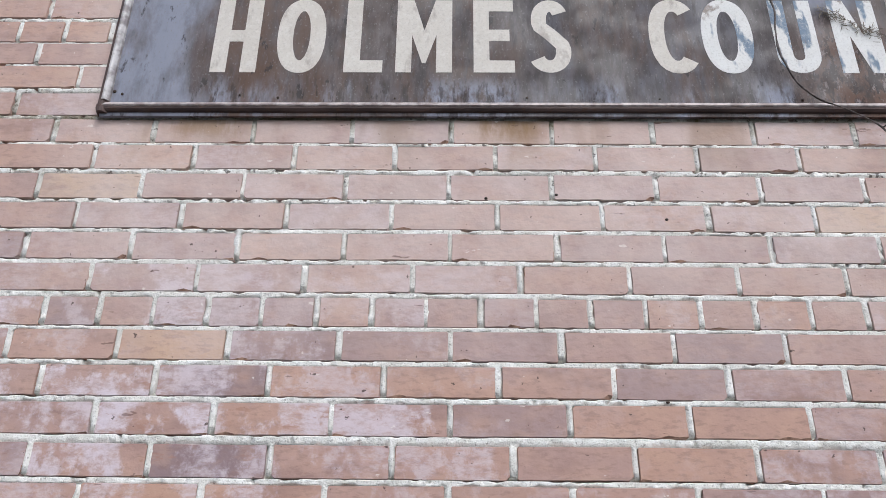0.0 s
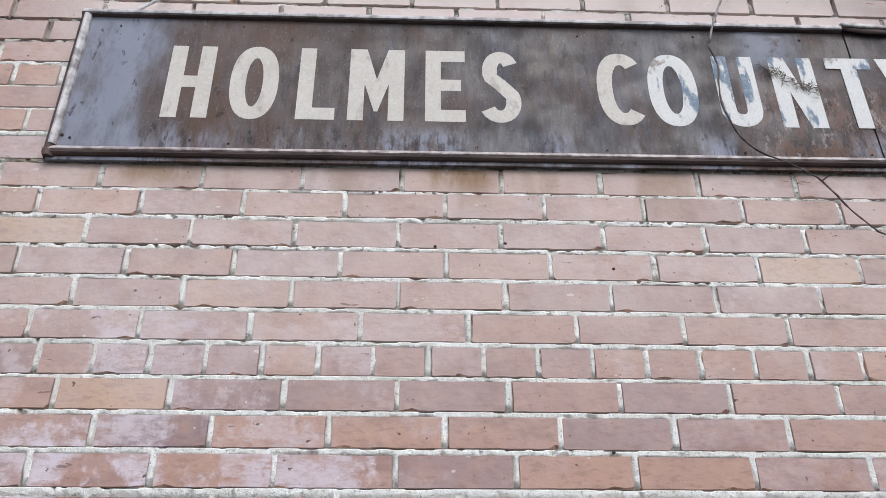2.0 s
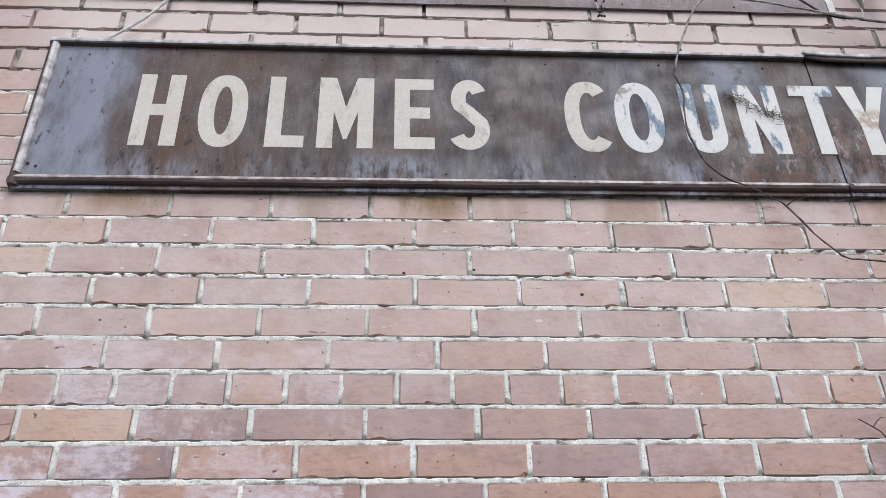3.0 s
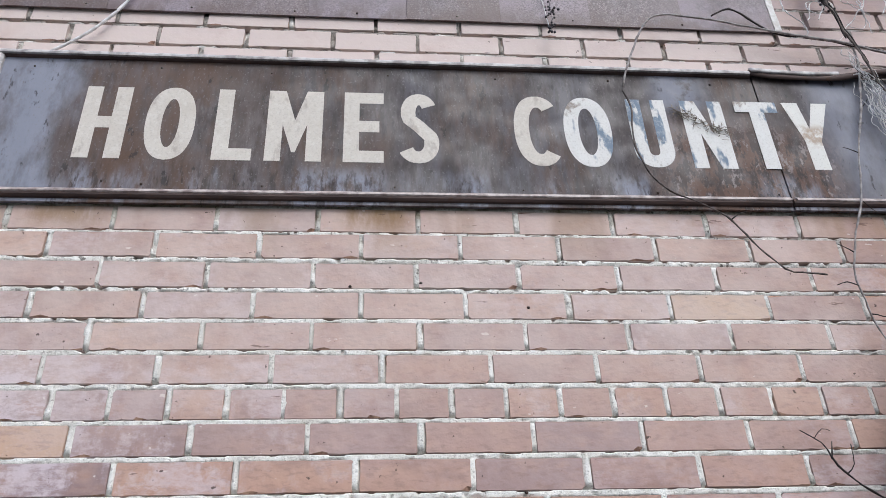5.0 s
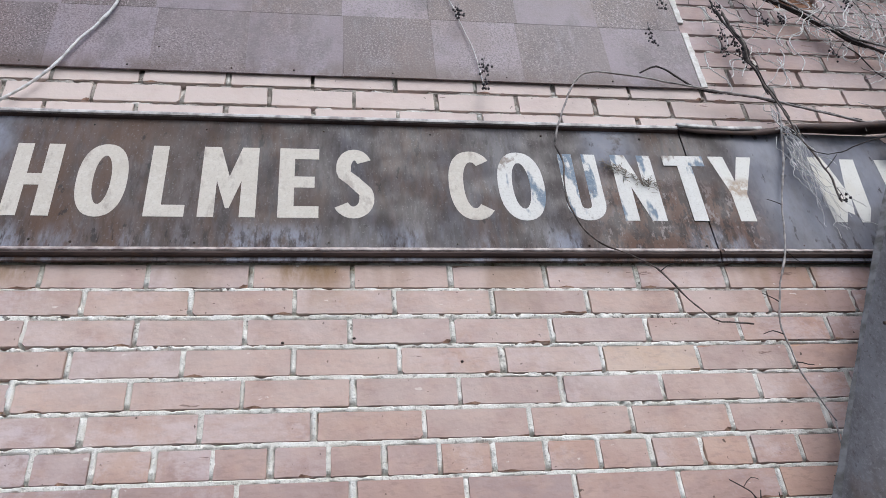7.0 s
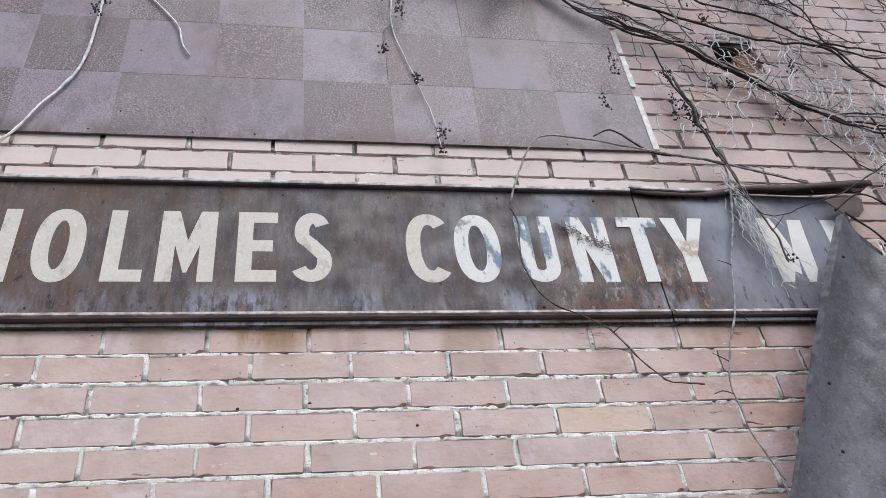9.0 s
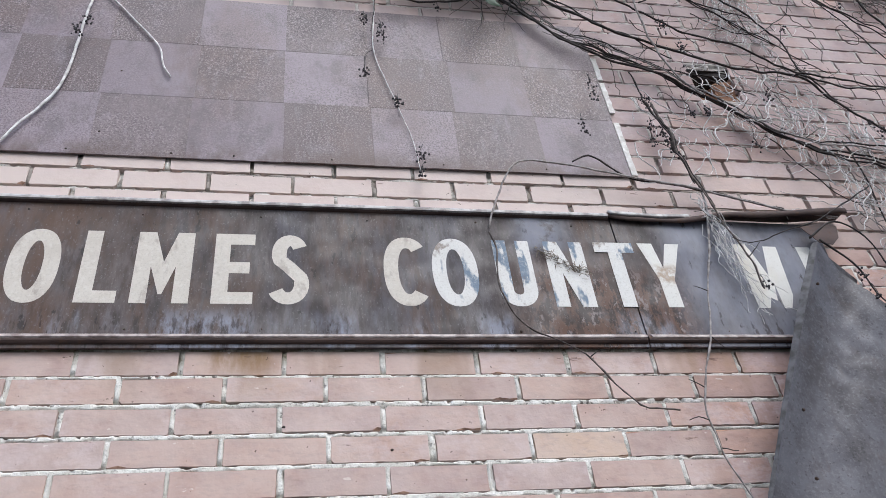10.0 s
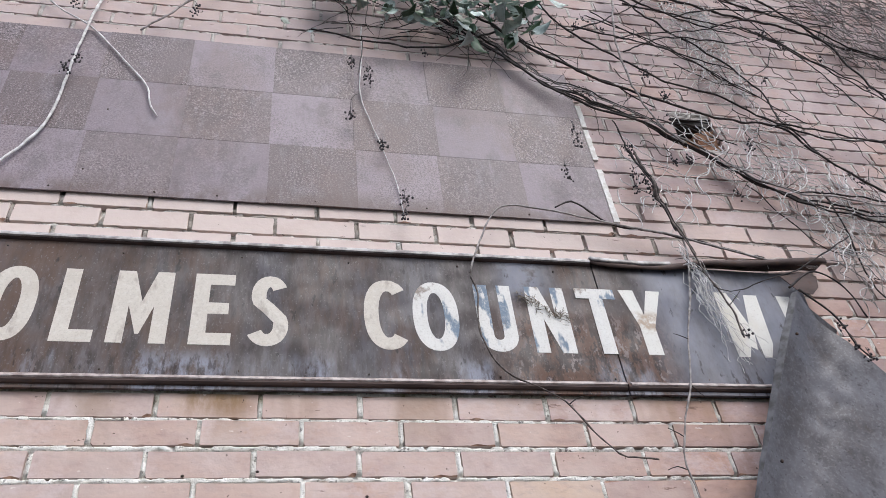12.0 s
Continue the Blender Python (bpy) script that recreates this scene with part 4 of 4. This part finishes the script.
# thin side twigs, one bundle for each main stem
tips = []
for pts in main + [root]:
    bm = bmesh.new()
    for _ in range(int(len(pts) * 0.16)):
        p = pts[vr.randrange(len(pts))]
        tips.append(twig(p, vr.choice((-1.2, -0.5, -2.2, 0.7, 1.8, 2.6)) + vr.gauss(0, 0.4), vr.uniform(0.02, 0.15), vr.uniform(0.0009, 0.0018), bm)[-1])
    tagged(part("twig", bm, BARK, vine), kind="stuff")
bm = bmesh.new()
for p in upright[6::9]:
    twig(p, vr.choice((0, math.pi)) + vr.gauss(0, 0.4), 0.02, 0.0016, bm)
tagged(part("twig", bm, BARK, vine), kind="stuff")


def tendril(bm, x, z, length, r, heading=-1.57, curl=0.30, y=1.52):
    p, h, turn = Vector((x, y, z)), heading, 0.0
    pts = [p]
    for _ in range(int(length / 0.009)):
        turn = 0.75 * turn + vr.gauss(0, curl * 0.55)
        h += turn + 0.10 * math.sin(-1.57 - h)
        p = p + Vector((math.cos(h) * 0.009, vr.uniform(-0.0035, 0.0028), math.sin(h) * 0.009))
        p.y = min(max(p.y, 1.47), FACE - 0.003)
        pts.append(p)
    tube(bm, pts, r, r * 0.6, 4)


for xa, xb, za, zb, count, longest, material in ((1.72, 1.90, 4.06, 4.66, 150, 0.24, BARK_PALE), (1.55, 1.92, 3.50, 3.90, 60, 0.30, BARK_PALE), (1.80, 2.18, 3.20, 3.66, 80, 0.32, BARK_PALE),
                                                 (2.42, 2.90, 4.36, 4.95, 200, 0.32, BARK_GREY), (2.25, 3.0, 4.30, 4.95, 50, 0.34, BARK_MID), (1.20, 1.52, 3.35, 3.72, 14, 0.22, BARK_PALE), (1.82, 2.16, 3.05, 3.5, 40, 0.28, BARK_GREY),
                                                 (1.20, 2.30, 3.60, 4.60, 34, 0.24, BARK_MID)):
    bm = bmesh.new()
    for _ in range(count):
        tendril(bm, vr.uniform(xa, xb), vr.uniform(za, zb), vr.uniform(0.08, longest * 1.25), vr.uniform(0.0012, 0.0024))
    tagged(part("tendril", bm, material, vine, "pale curling dry tendrils"), kind="stuff")
# pale rootlets hanging from the upright stem across the sign
bm = bmesh.new()
for _ in range(26):
    top, low = Vector((1.345 + vr.gauss(0, 0.010), 1.512, vr.uniform(3.02, 3.24))), vr.uniform(2.77, 3.04)
    knee = Vector((1.368 + vr.gauss(0, 0.018), 1.506 + vr.uniform(-0.01, 0.01), 0.5 * top.z + 0.5 * low + vr.uniform(-0.02, 0.05)))
    end = Vector((1.385 + (3.02 - low) * 0.12 + vr.gauss(0, 0.032), 1.515 + vr.uniform(-0.012, 0.01), low))
    pts = spline([top, knee, end], 0.010)
    for p in pts:
        p += noise.noise_vector(p * 30 + Vector((low * 90, 0, 0))) * 0.015
    tube(bm, pts, vr.uniform(0.0008, 0.0015), 0.0006, 4)
tagged(part("rootlet", bm, BARK_PALE, vine, "pale hanging rootlets over the sign"), kind="stuff")


# longer bleached runners hanging free of the wall
for x, z, length in ((1.62, 3.84, 0.40), (1.66, 3.70, 0.36), (1.52, 3.62, 0.30), (1.78, 3.80, 0.42), (1.90, 3.62, 0.40), (1.97, 3.50, 0.42), (2.04, 3.55, 0.36), (1.86, 3.34, 0.30), (1.92, 3.30, 0.28), (1.73, 4.40, 0.40), (1.77, 4.30, 0.36), (1.45, 3.45, 0.26), (1.28, 3.70, 0.30), (1.55, 3.55, 0.26)):
    bm = bmesh.new()
    tendril(bm, x, z, length, vr.uniform(0.0018, 0.0027), -1.5, 0.22, 1.505)
    part("runner", bm, BARK_PALE, vine, "bleached runner", True)


def berry_cluster(x, y, z, count, drop):
    bm = bmesh.new()
    top = Vector((x, y, z))
    for _ in range(count):
        s = vr.random()
        q = top + Vector((vr.gauss(0, 0.008), vr.gauss(0, 0.005), -drop * s + vr.gauss(0, 0.006)))
        tube(bm, [q + Vector((0, 0, 0.006)), q], 0.0006, 0.0005, 3)
        bmesh.ops.create_icosphere(bm, subdivisions=1, radius=vr.uniform(0.0026, 0.0042), matrix=Matrix.Translation(q))
    tube(bm, [top + Vector((vr.gauss(0, 0.005), 0, 0.02)), top, top + Vector((0, 0, -drop))], 0.001, 0.0006, 4)
    tagged(part("berry_sprig", bm, BERRY, vine, "shrivelled black berries"), kind="stuff")


for x, z, count, drop in ((-0.385, 3.855, 16, 0.03), (-0.408, 3.80, 20, 0.03), (-0.074, 4.20, 22, 0.06), (-0.44, 4.17, 18, 0.05), (0.430, 3.975, 20, 0.05), (0.482, 3.94, 34, 0.10), (0.421, 3.69, 16, 0.03),
                          (0.510, 3.565, 24, 0.045), (0.561, 3.345, 20, 0.05), (0.557, 3.275, 14, 0.04), (0.68, 4.06, 8, 0.04), (1.135, 3.72, 26, 0.12), (1.065, 3.52, 20, 0.07), (1.300, 3.63, 24, 0.06), (1.318, 3.49, 30, 0.07), (1.325, 3.42, 24, 0.05),
                          (1.495, 3.60, 20, 0.04), (1.44, 3.58, 12, 0.03), (2.139, 4.36, 14, 0.04), (1.375, 4.33, 12, 0.03), (1.479, 4.09, 24, 0.08), (1.749, 3.71, 16, 0.04), (1.52, 3.95, 12, 0.04), (1.43, 2.90, 10, 0.03)):
    berry_cluster(x, 1.502, z, count, drop)
for x, z in ((1.608, 2.83), (1.62, 2.775), (1.64, 2.735)):
    berry_cluster(x, 1.376, z, 10, 0.02)
for p in vr.sample(tips, 26):
    berry_cluster(p.x, p.y - 0.004, p.z, vr.randint(5, 12), vr.uniform(0.02, 0.05))


def leaf_mesh(length, width, bend):
    bm = bmesh.new()
    rows = []
    for i in range(8):
        s = i / 7
        w = width * 0.5 * math.sin(math.pi * min(1, s * 0.93 + 0.07) ** 0.72) ** 0.9 if i < 7 else 0.0005
        z = -length * s
        y = -bend * s * s * length
        rows.append([bm.verts.new((f * w, y + 0.22 * abs(f) * w + 0.004 * math.sin(7 * s + 3 * f), z)) for f in (-1, -0.5, 0, 0.5, 1)])
    for a, b in zip(rows, rows[1:]):
        for j in range(4):
            bm.faces.new((a[j], a[j + 1], b[j + 1], b[j]))
    tube(bm, [Vector((0, 0.004, 0.022)), Vector((0, 0, 0))], 0.0010, 0.0010, 4)
    me = bpy.data.meshes.new("leaf")
    bm.to_mesh(me)
    bm.free()
    me.materials.append(LEAF)
    me.polygons.foreach_set("use_smooth", [True] * len(me.polygons))
    return me


LEAVES = [leaf_mesh(0.075, 0.048, 0.3), leaf_mesh(0.062, 0.044, -0.2), leaf_mesh(0.085, 0.052, 0.5), leaf_mesh(0.05, 0.03, 0.1)]


def leaf(x, y, z, rx, ry, rz, size, kind):
    ob = new("leaf", LEAVES[kind])
    ob.parent = vine
    ob.matrix_basis = pose(x, y, z, rx, ry, rz) @ Matrix.Scale(size, 4)


for x, y, z, rx, ry, rz, size, kind in ((0.222, 1.50, 4.16, -25, 35, 20, 0.8, 1), (0.29, 1.52, 4.14, -10, -60, -30, 0.8, 3), (0.80, 1.455, 4.045, -30, -20, -15, 1.15, 2), (0.83, 1.44, 4.08, 30, -55, 10, 1.1, 0),
                                        (0.95, 1.45, 4.23, -40, 40, 25, 1.3, 0), (1.02, 1.47, 4.18, 10, -10, 60, 0.9, 1),
                                        (0.47, 1.45, 4.33, -50, 30, 10, 1.3, 0), (0.56, 1.44, 4.34, -45, -50, -20, 1.3, 2), (0.61, 1.45, 4.29, -30, 60, 15, 1.0, 1), (0.69, 1.45, 4.25, -35, 20, 40, 1.0, 1), (0.77, 1.44, 4.27, -20, 70, 10, 1.1, 2), (0.40, 1.46, 4.40, -55, 10, 0, 1.3, 2)):
    leaf(x, y, z, rx, ry, rz, size, kind)
for i in range(190):
    s = vr.random()
    x = 0.30 + 0.80 * s + vr.gauss(0, 0.03)
    z = 4.15 + 0.10 * abs(s - 0.55) + vr.uniform(0, 0.42) ** 1.2 + 0.10 * (s < 0.3)
    leaf(x, 1.50 - abs(vr.gauss(0, 0.04)), z, vr.gauss(-25, 32), vr.gauss(0, 60), vr.gauss(0, 45), vr.uniform(0.5, 1.1), vr.randrange(4))
# extra leaves further out, mostly above the view, added to shade what lies below
for i in range(130):
    leaf(vr.uniform(0.30, 1.25), 1.47 - abs(vr.gauss(0, 0.06)), vr.uniform(4.38, 4.85), vr.gauss(-25, 32), vr.gauss(0, 60), vr.gauss(0, 45), vr.uniform(0.6, 1.1), vr.randrange(4))
bm = bmesh.new()
for _ in range(90):
    twig(Vector((vr.uniform(0.38, 1.1), 1.50, vr.uniform(4.10, 4.5))), vr.uniform(-3.1, 0.2), vr.uniform(0.08, 0.3), vr.uniform(0.0012, 0.0026), bm)
tagged(part("twig", bm, BARK, vine), kind="stuff")
stem([(0.30, 4.12), (0.42, 4.09), (0.55, 4.075), (0.68, 4.07), (0.80, 4.12), (0.95, 4.22)], 0.0028, 0.004, BARK, 1.50, 0.006)


# iron stubs left in the wall
for x, z in ((0.43, 2.465), (0.39, 2.081), (0.207, 2.522), (0.06, 2.513)):
    ob = screw.copy()
    scene.collection.objects.link(ob)
    ob.name = "iron_stub"
    ob.parent = wall
    ob.location = (x, FACE - 0.0005, z)
    ob.scale = (0.9, 0.8, 0.7)
# broken bricks showing in the hole, below a slumped piece of bedding
for cx, cy, cz, sx, sy, sz, material in ((1.665, 0.055, 3.775, 0.085, 0.07, 0.10, RAW), (1.590, 0.085, 3.760, 0.110, 0.06, 0.075, RAW), (1.600, 0.095, 3.830, 0.150, 0.05, 0.060, CHIP), (1.610, 0.040, 3.865, 0.185, 0.06, 0.030, BARK)):
    bm = bmesh.new()
    bmesh.ops.create_cube(bm, size=1)
    bmesh.ops.subdivide_edges(bm, edges=bm.edges, cuts=4, use_grid_fill=True)
    for v in bm.verts:
        v.co = Vector((v.co.x * sx, v.co.y * sy, v.co.z * sz)) + noise.noise_vector(v.co * 3.1 + Vector((cx * 9, cz * 7, 0))) * 0.014
    bmesh.ops.translate(bm, verts=bm.verts, vec=(cx, FACE + cy, cz))
    link("broken_brick", bm, material, wall, "raw core of a broken brick")

# ---- bricks ----
def brick_shape(length, height, r):
    """The front outline, its worn and chipped rim and its sides, centred; the face looks to -y."""
    hl, hh = length / 2, height / 2
    c = [r.uniform(0.0008, 0.0030) for _ in range(4)]
    for _ in range(r.choice((0, 0, 1))):
        c[r.randrange(4)] += r.uniform(0.002, 0.005)
    count = 11 if length > 0.15 else 6
    ring, chips = [], []
    marks = [(-1 + 2 * (i + r.uniform(-0.3, 0.3)) / (count + 1), 0) for i in range(1, count + 1)]
    ring.append((-hl + c[0], -hh))
    ring += [(f * hl * 0.97, -hh + r.choice((0.0, 0.0, 0.0004, 0.0008, 0.0016)) * r.random()) for f, _ in marks]
    ring += [(hl - c[1], -hh), (hl, -hh + c[1])]
    ring += [(hl - r.uniform(0, 0.0012), f * hh + r.uniform(-0.002, 0.002)) for f in (-0.35, 0.3)]
    ring += [(hl, hh - c[2]), (hl - c[2], hh)]
    ring += [(f * hl, hh - r.uniform(0, 0.0011)) for f in (0.6, 0.2, -0.2, -0.6)]
    ring += [(-hl + c[3], hh), (-hl, hh - c[3])]
    ring += [(-hl + r.uniform(0, 0.0012), f * hh + r.uniform(-0.002, 0.002)) for f in (0.3, -0.35)]
    ring.append((-hl, -hh + c[0]))
    n = len(ring)
    # chipped places: mostly low down, near the ends
    inset, back = [r.uniform(0.0002, 0.0007) for _ in range(n)], [r.uniform(0.0003, 0.0008) for _ in range(n)]
    for _ in range(r.choice((0, 0, 0, 1, 1, 2))):
        at = r.choice((0, 1, 2, count - 1, count, count + 1, count + 2, r.randrange(n)))
        for k, f in ((at - 1, 0.1), (at, 1.0), (at + 1, 0.25)):
            inset[k % n] += f * r.uniform(0.002, 0.0055)
            back[k % n] += f * r.uniform(0.0010, 0.0022)
        chips += [(at - 1) % n, at % n]
    pts = [(x - math.copysign(min(inset[i], abs(x)), x) * (0.5 if abs(z) > hh - 0.006 else 1.0), 0.0, z - math.copysign(min(inset[i], abs(z)), z) * (1.0 if abs(z) > hh - 0.006 else 0.4)) for i, (x, z) in enumerate(ring)]
    pts += [(x, back[i], z) for i, (x, z) in enumerate(ring)]
    pts += [(x, 0.03, z) for x, z in ring]
    faces = [tuple(range(n))[::-1]]
    for s in (0, n):
        faces += [(s + i, s + (i + 1) % n, s + n + (i + 1) % n, s + n + i) for i in range(n)]
    return pts, faces, [1 + k for k in chips]


shape_rng = random.Random(21)
STRETCHERS = [brick_shape(0.2050, 0.0595, shape_rng) for _ in range(26)]
HEADERS = [brick_shape(0.0965, 0.0595, shape_rng) for _ in range(14)]


def brick_mesh(shape, material):
    me = bpy.data.meshes.new("brick")
    me.from_pydata(shape[0], [], shape[1])
    me.materials.append(material)
    me.materials.append(CHIP)
    for k in shape[2]:
        me.polygons[k].material_index = 1
    return me


# bricks that stand out: place, kiln tone (0 ochre to 1 burnt purple) and lime bloom
MARKED = [(-0.78, 2.54, 0.0, 0.1), (0.81, 2.47, 0.04, 0.0), (-0.54, 2.18, 0.08, 0.2), (-0.63, 2.32, 0.72, 0.9), (-0.41, 2.32, 0.66, 0.7), (-0.76, 2.25, 0.85, 0.5),
          (-0.54, 2.25, 0.88, 0.8), (-0.44, 2.25, 0.86, 0.6), (-0.33, 2.19, 0.85, 0.6), (-0.67, 2.11, 0.55, 1.0), (-0.46, 2.11, 1.0, 0.8), (-0.77, 2.04, 0.62, 0.8),
          (-0.56, 2.04, 0.55, 1.0), (-0.45, 1.96, 0.97, 0.7), (-0.67, 1.97, 0.5, 0.9), (-0.25, 2.11, 0.28, 0.6), (-0.03, 2.11, 0.26, 0.3), (-0.34, 2.04, 0.3, 0.9),
          (0.32, 2.04, 0.32, 0.1), (0.51, 2.04, 0.32, 0.0), (0.40, 2.11, 0.78, 0.1), (0.10, 2.04, 0.75, 0.2)]


def brick_tone(x, z, half):
    """Kiln tone and bloom of the brick centred at (x, z)."""
    for mx, mz, tone, lime in MARKED:
        if abs(mx - x) < half and abs(mz - z) < 0.03:
            return tone, lime
    low = max(0.0, min(1.0, (2.4 - z) / 0.25)) * max(0.0, min(1.0, (0.1 - x) / 0.4))
    return min(0.95, max(0.20, rng.gauss(0.53, 0.17))), low * rng.uniform(0.2, 0.9) + rng.choice((0.0, 0.1, 0.25, 0.45))


PARTS = {id(s): brick_mesh(s, BRICK) for s in STRETCHERS + HEADERS}
far_v, far_f = [], []
for z, x0, pitch in COURSES:
    shapes = STRETCHERS if pitch > 0.15 else HEADERS
    i0, i1 = math.floor((-2.55 - x0) / pitch), math.ceil((4.1 - x0) / pitch)
    for i in range(i0, i1):
        xa, xb = x0 + i * pitch, x0 + (i + 1) * pitch
        cx, cz = (xa + xb) / 2 + rng.uniform(-0.0022, 0.0022), z + 0.0298 + rng.uniform(-0.0007, 0.0007)
        shape = rng.choice(shapes)
        flip = rng.choice((1, 1, -1))
        sx = (pitch - 0.0112) / (0.2050 if pitch > 0.15 else 0.0965) * rng.uniform(0.99, 1.008)
        tilt, proud = rng.gauss(0, 0.0028), rng.uniform(-0.0008, 0.0010)
        if HOLE[2] - 0.04 < cz < HOLE[3] + 0.04 and xb > HOLE[0] + 0.02 and xa < HOLE[1] - 0.02:
            pieces = [(a, b) for a, b in ((xa, min(xb, HOLE[0] + 0.012)), (max(xa, HOLE[1] - 0.012), xb)) if b - a > 0.02]
            for a, b in pieces:
                q = pose((a + b) / 2, FACE + proud, cz) @ Matrix.Diagonal(((b - a - 0.011) / 0.2050, 1, 1, 1))
                base_index = len(far_v)
                far_v += [tuple(q @ Vector(p)) for p in STRETCHERS[3][0]]
                far_f += [tuple(base_index + k2 for k2 in f) for f in STRETCHERS[3][1]]
            continue
        hidden = -0.72 < xa and xb < 1.6 and 2.73 < z < 3.09
        near = 1.78 < z < 3.3 and -1.25 < xb and xa < 1.42 and not hidden
        m = pose(cx, FACE + proud, cz, 0, math.degrees(tilt), rng.gauss(0, 0.25)) @ Matrix.Diagonal((sx * flip, 1, 1, 1))
        if near:
            m = pose(cx, FACE + proud, cz, 0, math.degrees(tilt), rng.gauss(0, 0.25)) @ Matrix.Diagonal((sx, 1, 1, 1))
            ob = new("brick", PARTS[id(shape)])
            ob.parent = wall
            ob.matrix_basis = m
            ob.color = (*brick_tone(cx, cz, pitch * 0.5), 0, 1)
        else:
            s = len(far_v)
            far_v += [tuple(m @ Vector(p)) for p in shape[0]]
            far_f += [tuple(s + q for q in (f if flip > 0 else f[::-1])) for f in shape[1]]
me = bpy.data.meshes.new("brick_field")
me.from_pydata(far_v, [], far_f)
me.materials.append(BRICK_FAR)
field = new("brick_field", me)
field.parent = wall
tagged(field, "rest of the red brick courses", kind="stuff")
